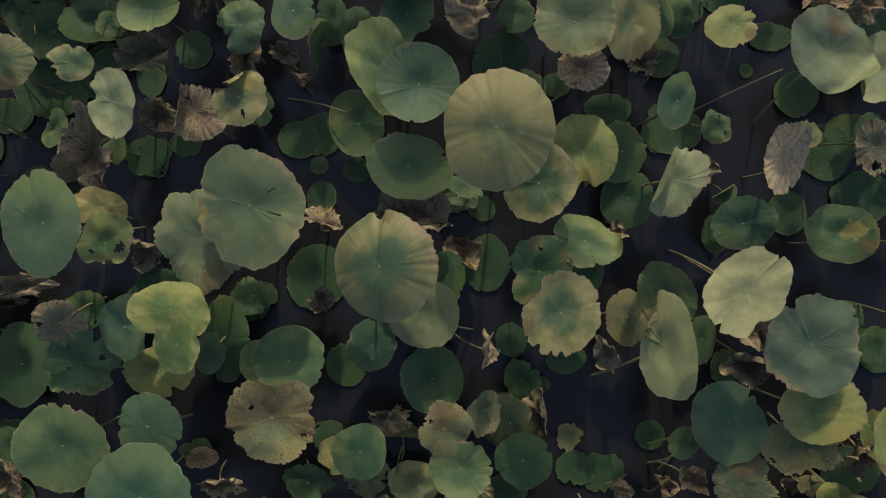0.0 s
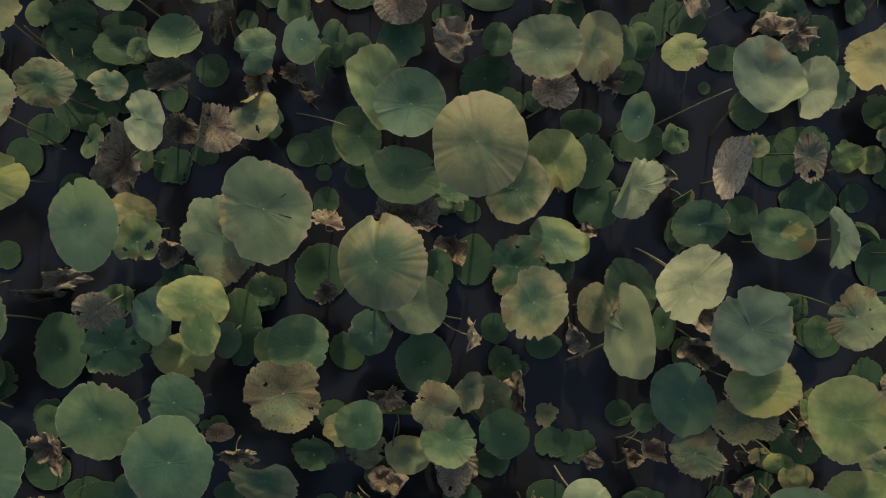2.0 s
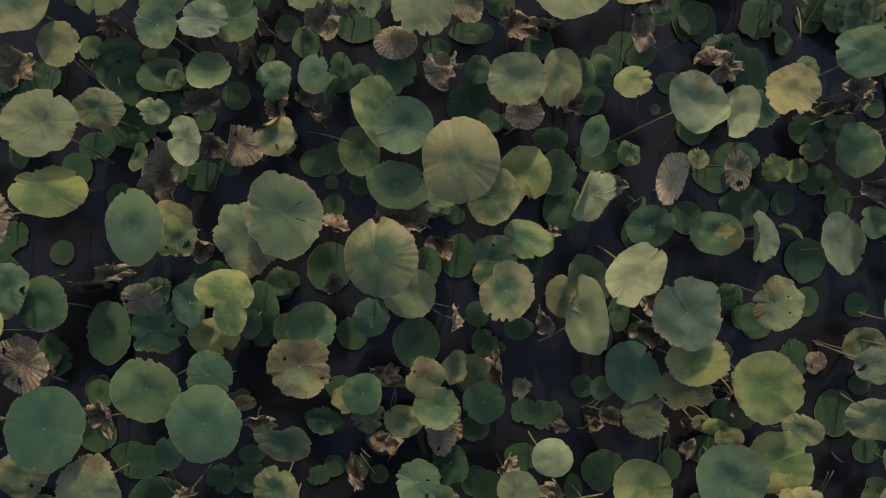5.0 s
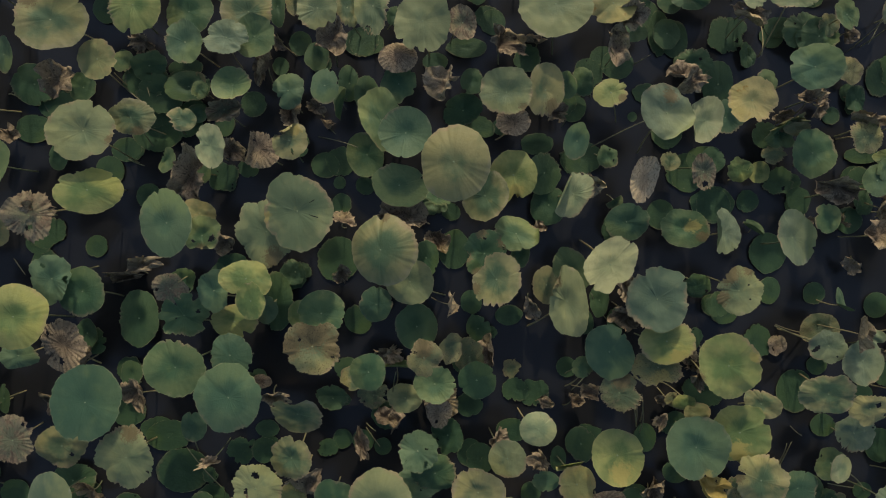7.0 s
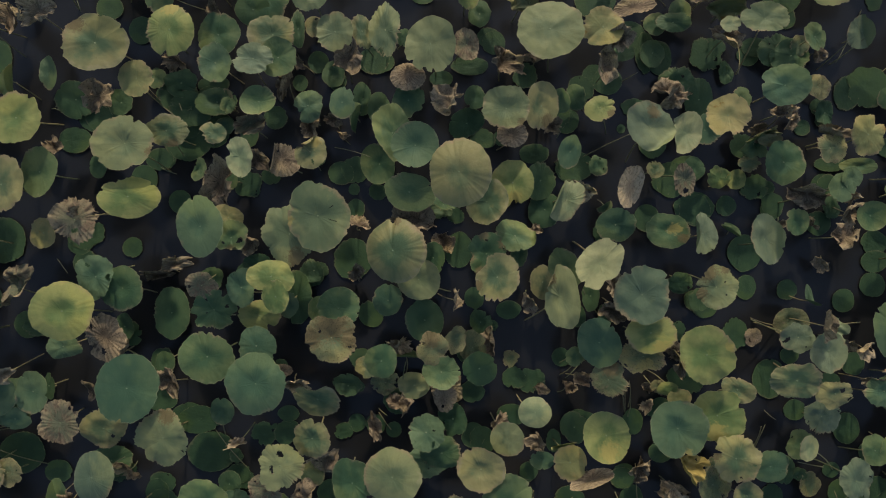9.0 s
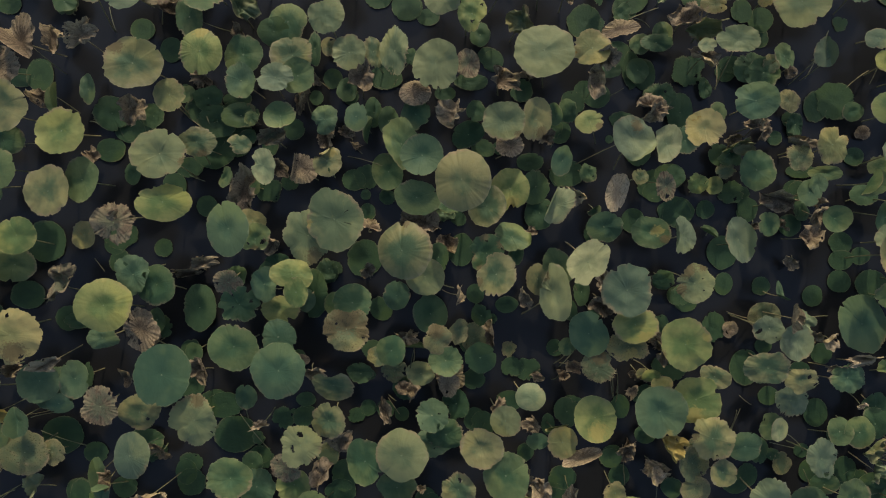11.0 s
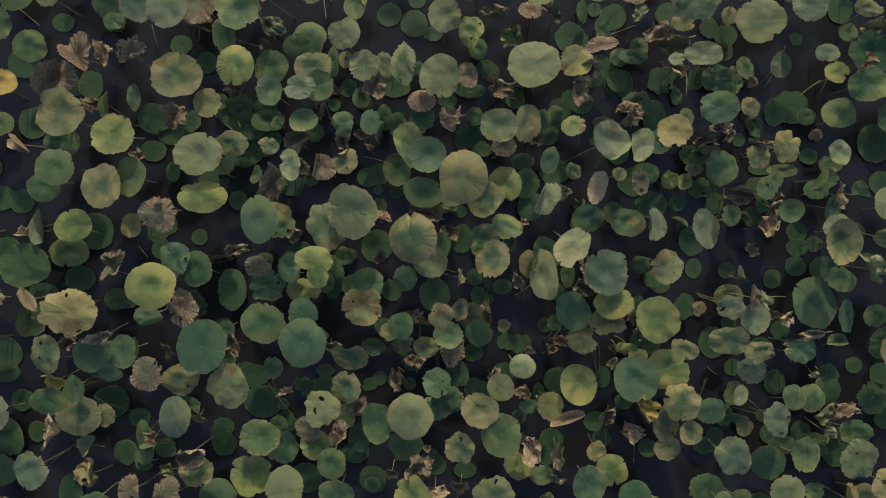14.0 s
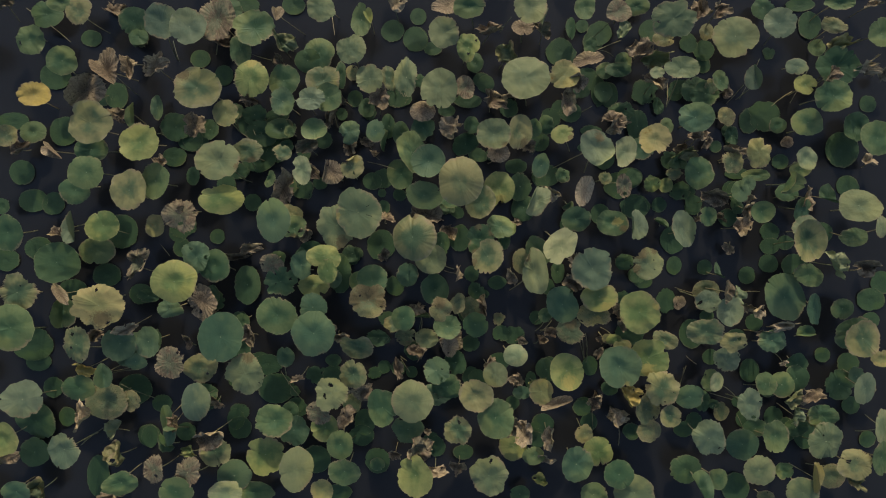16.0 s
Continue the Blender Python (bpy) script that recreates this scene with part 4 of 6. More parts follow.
leaf("grey", "wavy", 3.568, -1.001, 0.450, 0.189, 0.80, 75, tip=-4)
leaf("float", "flat", 3.475, -1.112, 0.010, 0.093)
leaf("ash", "crumpled", 3.906, -0.978, 0.200, 0.092, 0.71, 90, tip=-5)
leaf("dry", "crumpled", 2.342, -1.068, 0.100, 0.110, 0.75, 90, tip=-11)
leaf("blue", "round", -2.641, -1.279, 0.640, 0.306, 0.90, 90, tip=3)
leaf("dark", "round", -3.654, -1.372, 0.150, 0.132, 0.46, 90, tip=-7)
leaf("rust", "torn", -3.318, -1.623, 0.500, 0.202, 0.93, 90, tip=3)
leaf("mellow", "torn", -2.999, -1.710, 0.380, 0.212, 0.91, 0, tip=3)
leaf("dry", "crumpled", -2.409, -1.298, 0.250, 0.167, 0.97, 0, tip=2)
leaf("sage", "torn", -2.369, -1.742, 0.550, 0.260, 1.00, 0, bites=[(-150, 12, 0.1)], stains=[(80, 0.75, 0.3, 0)])
leaf("blue", "wavy", -1.984, -1.602, 0.200, 0.130, 0.96, 90, foot=(-2.03, -1.95), tip=-3)
leaf("float", "flat", -2.279, -1.736, 0.011, 0.218, 0.62, 0)
leaf("float", "flat", -2.154, -2.048, 0.012, 0.249, 0.79, 0)
leaf("ash", "crumpled", -1.791, -1.862, 0.350, 0.105, 0.55, 20, tip=-10)
leaf("dark", "torn", -1.901, -2.074, 0.050, 0.072)
leaf("grey", "dome", -2.975, -2.075, 0.600, 0.241, 0.77, 90, tip=-5)
leaf("dark", "round", -3.102, -2.115, 0.080, 0.205, 0.75, 0, tip=-5)
leaf("dry", "crumpled", -2.909, -2.183, 0.100, 0.133, 0.75, 0, tip=-5)
leaf("float", "flat", -2.634, -1.524, 0.009, 0.166, 0.81, 0)
leaf("float", "flat", -1.902, -2.271, 0.010, 0.130, 0.72, 0)
leaf("mellow", "wavy", -1.020, -1.424, 0.450, 0.218, 0.70, -8, bites=[(95, 22, 0.35)], tip=17)
leaf("dark", "torn", -0.798, -1.371, 0.100, 0.153, 0.67, -10, tip=21)
leaf("float", "ragged", -1.625, -1.874, 0.005, 0.145, 0.89, 0)
leaf("float", "flat", -1.398, -1.839, 0.006, 0.114, 0.91, 0)
leaf("mellow", "torn", -1.058, -1.765, 0.500, 0.188, 0.93, 90, bites=[(-190, 10, 0.15)], tip=-7)
leaf("sage", "torn", -1.317, -1.974, 0.600, 0.221, 0.96, 0, tip=-3)
leaf("dry", "crumpled", -0.974, -2.009, 0.300, 0.182, 0.71, 90, tip=-12)
leaf("spot", "round", -1.144, -2.213, 0.150, 0.126)
leaf("float", "flat", -0.735, -1.767, 0.010, 0.093)
leaf("dry", "crumpled", -0.539, -1.765, 0.150, 0.143, 0.50, -70, tip=-22)
leaf("dark", "torn", -0.350, -1.555, 0.030, 0.139, 0.93, 90, tip=10)
leaf("float", "flat", -0.373, -1.839, 0.005, 0.078)
leaf("blue", "torn", -0.044, -1.728, 0.450, 0.175, 0.95, 0, tip=-8)
leaf("green", "torn", 0.095, -1.966, 0.300, 0.205, 0.81, 0, tip=13)
leaf("blue", "torn", -0.069, -2.067, 0.240, 0.208, 0.67, 0, tip=-16)
leaf("dry", "torn", 0.125, -1.463, 0.300, 0.137, 0.86, 90, tip=-15)
leaf("sage", "round", -0.336, -2.072, 0.600, 0.267, 0.98, 90, tip=-3)
leaf("green", "wavy", -0.708, -2.184, 0.450, 0.237, 0.80, 90, tip=-9)
leaf("float", "flat", 0.393, -1.460, 0.011, 0.129, 0.88, 0)
leaf("pale", "dome", 0.931, -1.536, 0.500, 0.151, 0.91, 0, tip=-10)
leaf("sage", "wavy", 0.682, -1.770, 0.500, 0.159, 0.95, 90, tip=-7)
leaf("dry", "crumpled", 0.618, -1.653, 0.300, 0.096)
leaf("float", "flat", 0.769, -1.698, 0.007, 0.135, 0.85, 0)
leaf("float", "flat", 0.492, -1.950, 0.008, 0.145, 0.93, 90)
leaf("ash", "crumpled", 0.997, -1.912, 0.150, 0.127, 0.81, 0, tip=-12)
leaf("float", "flat", 1.180, -1.949, 0.009, 0.114, 0.64, 90)
leaf("blue", "round", 1.034, -2.050, 0.250, 0.114, 0.70, 0, tip=-14)
leaf("gold", "wavy", 1.240, -1.979, 0.500, 0.169, 0.89, 90, bites=[(-15, 10, 0.15)], tip=-8)
leaf("lime", "bowl", 1.530, -1.701, 0.620, 0.230, 0.88, 90, stains=[(-80, 0.6, 0.45, 1)], tip=-8)
leaf("ash", "folded", 1.430, -2.134, 0.500, 0.219, 0.40, 20, tip=-12)
leaf("mellow", "wavy", 0.439, -2.001, 0.600, 0.211, 0.98, 0, tip=-4)
leaf("float", "flat", 1.422, -1.799, 0.007, 0.155, 0.83, 90)
leaf("float", "flat", 1.873, -2.272, 0.008, 0.114, 0.91, 0)
leaf("ash", "crumpled", 2.023, -1.566, 0.200, 0.081, 0.93, 0, tip=-6)
leaf("ash", "crumpled", 1.990, -2.163, 0.100, 0.133, 0.83, 90, tip=-6)
leaf("float", "flat", 1.948, -1.763, 0.010, 0.129, 0.80, 90)
leaf("float", "flat", 0.944, -2.240, 0.011, 0.093)
leaf("lime", "folded", 1.220, -1.883, 0.320, 0.135, 0.27, 15, foot=(1.25, -2.05), tip=-18)
leaf("float", "flat", 2.427, -1.388, 0.005, 0.155, 0.83, 90)
leaf("dry", "crumpled", 2.134, -1.406, 0.050, 0.123, 0.82, 0, tip=-10)
leaf("gold", "round", 2.291, -1.461, 0.300, 0.117, 0.75, 0, tip=-9)
leaf("blue", "wavy", 2.189, -1.673, 0.520, 0.265, 1.00, 0, stains=[(-70, 0.9, 0.2, 1)])
leaf("lime", "wavy", 2.566, -1.575, 0.460, 0.255, 0.93, 0, stains=[(-100, 0.6, 0.4, 1)], tip=-3)
leaf("mellow", "wavy", 2.805, -1.374, 0.340, 0.164, 0.70, -20, tip=-5)
leaf("amber", "crumpled", 2.301, -2.037, 0.450, 0.175, 0.71, -10, tip=-5)
leaf("mellow", "torn", 2.690, -1.928, 0.550, 0.227, 0.92, 90, bites=[(-200, 4, 0.3)], stains=[(170, 0.9, 0.3, 0)], tip=-3)
leaf("blue", "round", 3.140, -2.101, 0.280, 0.186, 0.84, 0, tip=4)
leaf("float", "flat", 3.278, -1.339, 0.005, 0.196, 0.84, 90)
leaf("mellow", "torn", 3.243, -1.249, 0.520, 0.237, 0.71, 0, tip=5)
leaf("mellow", "torn", 3.590, -1.372, 0.500, 0.177, 0.79, -10, tip=5)
leaf("grey", "torn", 3.557, -1.612, 0.360, 0.177, 0.93, 90, tip=3)
leaf("amber", "folded", 0.777, 0.404, 0.330, 0.088, 0.60, 70, tip=-10)
leaf("green", "torn", 3.406, -1.882, 0.300, 0.136)
leaf("pale", "wavy", 3.418, -1.891, 0.400, 0.119, 0.68, 75, foot=(3.95, -2.29), tip=-6)
leaf("float", "flat", 3.523, -1.648, 0.011, 0.114, 0.91, 0)
leaf("float", "flat", 4.021, -1.824, 0.012, 0.155, 0.83, 90)
leaf("float", "flat", 3.876, -2.232, 0.005, 0.083, 0.94, 0)
leaf("grey", "torn", 3.774, -2.147, 0.500, 0.210, 0.76, -82, tip=-5)
leaf("dark", "round", 2.189, -2.032, 0.100, 0.112, 0.82, 0, tip=-6)
leaf("spot", "round", 2.696, -2.156, 0.120, 0.101, 0.90, 90, tip=-3)
leaf("float", "flat", 3.449, -2.231, 0.009, 0.083, 0.94, 0)
leaf("dark", "torn", -0.245, 1.949, 0.100, 0.092, 0.89, 90, tip=9)
leaf("float", "flat", 0.098, 1.581, 0.010, 0.114, 0.73, 0)
leaf("blue", "round", -1.507, -1.238, 0.660, 0.275, 0.97, 90, tip=-4)

# the outer leaves
leaf("dry", "crumpled", -5.454, 2.902, 0.360, 0.144, 0.56, 0, tip=-7)
leaf("blue", "round", 2.553, 1.022, 0.250, 0.162, 0.90, 0)
leaf("dark", "round", -5.063, 2.830, 0.170, 0.211, 0.89, 0, tip=-3)
leaf("mellow", "torn", -4.440, 2.724, 0.510, 0.187, 1.00, 0)
leaf("green", "wavy", -4.737, 2.896, 0.360, 0.183, 0.64, 0, tip=6)
leaf("green", "torn", -5.147, 2.436, 0.360, 0.198, 0.96, 0, tip=2)
leaf("green", "wavy", -4.739, 2.162, 0.360, 0.205, 0.89, -10, tip=3)
leaf("dry", "folded", -4.338, 1.734, 0.510, 0.281, 0.78, 10, tip=-5)
leaf("dry", "folded", -4.071, 1.983, 0.510, 0.281, 0.56, 80, tip=-7)
leaf("amber", "wavy", -4.991, 1.697, 0.510, 0.219, 0.72, -10, tip=-6)
leaf("float", "flat", -5.054, 2.079, 0.006, 0.215, 0.86, 0)
leaf("green", "round", -5.244, 1.302, 0.170, 0.173, 0.87, 0, tip=-4)
leaf("spot", "wavy", -5.446, 1.227, 0.360, 0.161, 0.91, 0, tip=-3)
leaf("float", "flat", -5.618, 1.485, 0.009, 0.215, 0.57, 0)
leaf("dry", "crumpled", -5.387, 1.082, 0.170, 0.147, 0.89, 0, tip=-3)
leaf("ash", "folded", -4.837, 1.024, 0.360, 0.188, 0.50, -15, tip=-7)
leaf("float", "flat", -4.940, 1.353, 0.011, 0.200)
leaf("mellow", "wavy", -4.234, 1.323, 0.600, 0.269, 1.00, 0)
leaf("green", "round", -4.377, 1.044, 0.360, 0.220, 0.73, 0, tip=5)
leaf("green", "round", -4.284, 0.720, 0.600, 0.227, 0.94, 0, tip=-2)
leaf("lime", "wavy", -3.627, 1.085, 0.600, 0.255, 0.94, 0, tip=-3)
leaf("float", "flat", -4.250, 1.796, 0.008, 0.169, 0.91, 90)
leaf("dry", "crumpled", -4.121, 1.512, 0.170, 0.131, 0.88, 0, tip=3)
leaf("green", "folded", -3.840, 1.480, 0.360, 0.164, 0.57, 80, tip=7)
leaf("ash", "crumpled", -3.413, 2.005, 0.620, 0.176, 0.61, 25, tip=-7)
leaf("dry", "crumpled", -4.001, 2.131, 0.170, 0.163, 0.75, 90, tip=-5)
leaf("green", "round", -3.937, 2.740, 0.170, 0.203, 0.93, 0, tip=3)
leaf("dark", "round", -3.878, 2.526, 0.170, 0.135, 0.78, 0, tip=-5)
leaf("grey", "wavy", -3.397, 2.576, 0.510, 0.236, 0.91, 0, foot=(-3.46, 2.26), tip=3)
leaf("grey", "wavy", -3.062, 2.517, 0.510, 0.229, 1.00, 0)
leaf("rust", "wavy", -2.772, 2.665, 0.360, 0.292, 0.80, 90, tip=6)
leaf("dry", "crumpled", -2.850, 2.443, 0.170, 0.212, 0.69, -10, tip=-9)
leaf("dry", "crumpled", -4.260, 2.929, 0.010, 0.167, 0.80, 90, tip=-4)
leaf("float", "flat", -3.139, 2.286, 0.010, 0.138, 0.89, 0)
leaf("green", "wavy", -2.259, 2.482, 0.510, 0.257, 0.92, 0, tip=-5)
leaf("green", "wavy", -2.482, 2.279, 0.360, 0.219, 0.60, 90, tip=13)
leaf("spot", "crumpled", -1.969, 2.367, 0.360, 0.206, 0.69, -15, tip=-13)
leaf("dry", "crumpled", -2.033, 2.203, 0.170, 0.106, 0.92, 90, tip=-7)
leaf("ash", "folded", -1.980, 2.667, 0.510, 0.107, 0.79, 40, foot=(-1.74, 2.60), tip=-9)
leaf("dark", "round", -2.742, 2.854, 0.170, 0.225, 0.83, 0, tip=-6)
leaf("float", "flat", -2.502, 2.989, 0.009, 0.153, 0.65, 0)
leaf("float", "flat", -1.905, 2.983, 0.009, 0.153, 0.80, 0)
leaf("sage", "torn", -1.417, 2.708, 0.600, 0.190, 0.96, 0, tip=-4)
leaf("green", "wavy", -0.960, 2.642, 0.360, 0.211, 0.62, 90, tip=-17)
leaf("lime", "folded", -0.854, 2.623, 0.510, 0.114, 0.53, 90, tip=-18)
leaf("ash", "crumpled", -0.534, 2.822, 0.360, 0.143, 0.83, 0, tip=-11)
leaf("float", "flat", -0.605, 2.639, 0.006, 0.153, 0.95, 0)
leaf("float", "flat", -0.309, 2.524, 0.007, 0.168, 0.95, 90)
leaf("float", "flat", -0.270, 2.821, 0.008, 0.107)
leaf("sage", "wavy", 0.067, 2.421, 0.510, 0.192, 0.96, 0, tip=6)
leaf("lime", "torn", 0.370, 2.231, 0.510, 0.178, 0.80, 90, tip=-15)
leaf("dry", "wavy", 0.102, 2.802, 0.360, 0.189, 0.62, 0, tip=-17)
leaf("green", "round", 0.380, 2.740, 0.510, 0.200, 0.71, 0, tip=15)
leaf("dry", "crumpled", 0.651, 2.472, 0.360, 0.182, 0.65, 0, tip=-18)
leaf("spot", "crumpled", 0.869, 2.223, 0.360, 0.166, 0.90, 0, tip=10)
leaf("sage", "wavy", 1.126, 2.685, 0.600, 0.211, 0.97, 90, tip=-4)
leaf("dry", "wavy", 1.054, 2.525, 0.360, 0.145, 0.80, 0, tip=-13)
leaf("rust", "crumpled", 1.286, 2.481, 0.360, 0.150, 0.79, 0, tip=13)
leaf("pale", "folded", 1.311, 2.604, 0.510, 0.114, 0.53, 80, tip=-17)
leaf("green", "wavy", 1.829, 2.773, 0.360, 0.160, 0.82, 90, tip=-9)
leaf("dark", "round", 1.693, 2.595, 0.170, 0.149, 0.50, 90, tip=17)
leaf("float", "flat", 1.873, 2.674, 0.011, 0.091, 0.92, 0)
leaf("float", "flat", 1.577, 2.344, 0.012, 0.190, 0.92, 90)
leaf("dry", "wavy", 1.861, 2.116, 0.360, 0.203, 0.54, 15, tip=-19)
leaf("green", "round", -1.538, 2.296, 0.170, 0.210, 0.96, 90, tip=5)
leaf("dark", "round", -1.684, 2.202, 0.170, 0.165, 0.91, 0, tip=8)
leaf("sage", "torn", -1.071, 2.229, 0.510, 0.186, 0.96, 90, tip=-6)
leaf("rust", "wavy", 2.250, 2.726, 0.360, 0.160, 0.91, 0, tip=-6)
leaf("green", "round", 2.525, 2.863, 0.170, 0.179, 0.67, 0, tip=10)
leaf("pale", "crumpled", 2.333, 2.465, 0.360, 0.142, 0.72, 90, tip=-11)
leaf("sage", "torn", 2.837, 2.533, 0.600, 0.273, 0.82, 0, tip=6)
leaf("spot", "round", 2.805, 2.372, 0.360, 0.145, 0.80, 0, tip=-8)
leaf("dry", "crumpled", 3.231, 2.647, 0.360, 0.205, 0.73, 90, tip=-6)
leaf("dry", "crumpled", 3.393, 2.654, 0.510, 0.162, 0.71, 0, tip=-5)
leaf("sage", "wavy", 3.726, 2.427, 0.290, 0.292, 0.90, 10, tip=-3)
leaf("grey", "wavy", 4.159, 2.496, 0.510, 0.198, 0.96, 0, tip=2)
leaf("dark", "round", 4.142, 2.827, 0.170, 0.149)
leaf("float", "flat", 4.825, 2.664, 0.009, 0.182, 0.83, 90)
leaf("float", "flat", 4.702, 2.923, 0.010, 0.197, 0.42, 0)
leaf("spot", "wavy", 4.907, 2.527, 0.360, 0.181, 0.60, -10, tip=-6)
leaf("gold", "crumpled", 4.975, 2.281, 0.360, 0.212, 0.44, 25, tip=-7)
leaf("green", "wavy", 4.877, 2.737, 0.510, 0.198, 0.46, 0, tip=7)
leaf("ash", "crumpled", 5.395, 2.768, 0.360, 0.110, 0.71, 0, tip=-5)
leaf("green", "wavy", 5.386, 2.362, 0.510, 0.184, 0.96, 0, tip=-2)
leaf("green", "round", 4.820, 2.315, 0.170, 0.119, 0.94, 0, tip=-2)
leaf("dark", "wavy", 4.925, 2.001, 0.360, 0.275, 0.89, 0, tip=3)
leaf("dry", "crumpled", 4.770, 1.872, 0.510, 0.146, 0.68, 10, tip=-6)
leaf("green", "wavy", 4.803, 1.611, 0.510, 0.226, 0.88, 0, tip=3)
leaf("lime", "wavy", 4.554, 1.793, 0.360, 0.145, 0.90, 0, tip=-3)
leaf("grey", "round", 4.455, 2.020, 0.360, 0.145, 0.75, 0, tip=-5)
leaf("grey", "folded", 3.934, 1.889, 0.360, 0.152, 0.86, 90, tip=-4)
leaf("dry", "crumpled", 2.507, 2.196, 0.360, 0.181, 0.96, 90, tip=-5)
leaf("gold", "crumpled", 2.682, 2.138, 0.360, 0.197, 0.80, 0, tip=9)
leaf("float", "flat", 3.454, 2.345, 0.008, 0.137)
leaf("spot", "round", 3.422, 2.529, 0.170, 0.112, 0.93, 90, tip=3)
leaf("float", "ragged", 4.233, 1.483, 0.009, 0.228, 0.93, 0)
leaf("green", "round", 4.313, 1.331, 0.170, 0.119, 0.88, 0, tip=3)
leaf("green", "round", 4.585, 1.324, 0.360, 0.210, 0.86, 0, tip=-4)
leaf("ash", "crumpled", 5.287, 1.998, 0.360, 0.204, 0.54, -10, tip=-7)
leaf("dry", "crumpled", 5.651, 1.997, 0.170, 0.113)
leaf("float", "flat", 5.574, 1.629, 0.006, 0.114)
leaf("dark", "wavy", 5.311, 1.302, 0.170, 0.185, 0.96, 90, tip=-2)
leaf("green", "wavy", 5.331, 1.092, 0.510, 0.219, 0.90, 90, tip=-3)
leaf("pale", "wavy", 4.416, 0.836, 0.600, 0.154, 0.82, -80, tip=-4)
leaf("float", "flat", 5.240, 1.042, 0.009, 0.235, 0.94, 90)
leaf("ash", "crumpled", 5.452, 0.854, 0.170, 0.121)
leaf("gold", "torn", 3.946, 0.944, 0.420, 0.187, 0.85, 90, tip=-5)
leaf("float", "flat", 4.434, 0.885, 0.012, 0.114, 0.87, 0)
leaf("green", "round", -4.572, 0.533, 0.360, 0.213, 0.86, 0, tip=-4)
leaf("mellow", "wavy", -3.760, 0.502, 0.600, 0.262, 0.92, 90, tip=-4)
leaf("float", "flat", -5.509, 0.812, 0.007, 0.169)
leaf("float", "flat", -5.359, 0.438, 0.008, 0.192, 0.80, 0)
leaf("float", "flat", -5.096, 0.399, 0.009, 0.154)
leaf("dark", "round", -5.650, 0.353, 0.170, 0.105, 0.86, 90, tip=4)
leaf("green", "round", -5.320, -0.002, 0.510, 0.230, 0.88, 90, tip=-3)
leaf("lime", "round", -4.139, 0.076, 0.510, 0.208, 0.90, 0, tip=-3)
leaf("grey", "folded", -4.604, 0.070, 0.360, 0.211, 0.67, 75, tip=6)
leaf("green", "round", -4.412, -0.223, 0.170, 0.233, 0.81, 0, tip=-4)
leaf("dry", "crumpled", -4.819, -0.015, 0.360, 0.096)
leaf("float", "flat", -4.197, 0.022, 0.007, 0.230)
leaf("dark", "wavy", -4.820, -0.378, 0.360, 0.308, 0.83, 0, tip=-4)
leaf("float", "flat", -5.286, -0.197, 0.009, 0.192, 0.80, 0)
leaf("float", "flat", -5.737, -0.344, 0.009, 0.200, 0.77, 0)
leaf("rust", "crumpled", -3.762, -0.418, 0.360, 0.207, 0.85, 90, tip=6)
leaf("float", "flat", -4.384, -0.551, 0.011, 0.199, 0.77, 0)
leaf("mellow", "torn", -5.210, -0.742, 0.510, 0.273, 0.89, 0, tip=-3)
leaf("green", "round", -5.223, -1.164, 0.600, 0.320, 0.89, 0, tip=-3)
leaf("gold", "torn", -4.139, -0.897, 0.600, 0.340, 0.83, 0, stains=[(-80, 0.6, 0.4, 0)], tip=-4)
leaf("green", "folded", -4.715, -0.997, 0.360, 0.211, 0.81, 90, tip=-4)
leaf("ash", "folded", -4.663, -0.758, 0.510, 0.169, 0.36, -55, tip=-7)
leaf("float", "flat", -4.837, -0.736, 0.009, 0.184, 0.75, 0)
leaf("blue", "wavy", -4.022, -1.397, 0.360, 0.219)
leaf("ash", "crumpled", -3.824, -1.192, 0.510, 0.148, 0.58, 20, tip=-9)
leaf("blue", "wavy", -3.658, -1.376, 0.360, 0.205, 0.79, 90, tip=-7)
leaf("blue", "round", -3.826, -1.626, 0.360, 0.146, 0.70, 0, tip=7)
leaf("mellow", "torn", -4.476, -1.385, 0.510, 0.229, 0.78, -80, tip=5)
leaf("float", "flat", -5.367, -1.465, 0.006, 0.277, 0.78, 0)
leaf("amber", "crumpled", -4.445, -1.701, 0.360, 0.153, 0.80, 0, tip=-4)
leaf("blue", "folded", -4.127, -1.762, 0.510, 0.161, 0.67, -70, tip=6)
leaf("green", "round", -4.538, -1.959, 0.360, 0.227, 0.74, 0, tip=5)
leaf("spot", "round", -4.175, -2.124, 0.360, 0.278, 0.84, 0, tip=-4)
leaf("spot", "torn", -3.896, -2.121, 0.360, 0.132)
leaf("float", "flat", -5.102, -2.024, 0.011, 0.138)
leaf("float", "flat", -4.915, -2.411, 0.012, 0.138, 0.83, 90)
leaf("ash", "crumpled", -4.388, -2.290, 0.510, 0.218, 0.43, -85, tip=-7)
leaf("grey", "wavy", -5.145, -2.062, 0.510, 0.273, 0.87, 0, tip=-4)
leaf("dark", "round", -5.223, -2.427, 0.170, 0.286, 0.84, 0, tip=4)
leaf("grey", "torn", -4.555, -2.639, 0.620, 0.229, 0.91, 90, tip=-3)
leaf("dark", "round", -5.244, -2.828, 0.170, 0.203, 0.93, 0, tip=-3)
leaf("lime", "wavy", -5.392, -2.532, 0.510, 0.215)
leaf("dry", "crumpled", -5.584, -2.883, 0.170, 0.164, 0.60, 0, tip=-6)
leaf("spot", "crumpled", -4.032, -2.777, 0.360, 0.183, 0.84, 0, tip=-4)
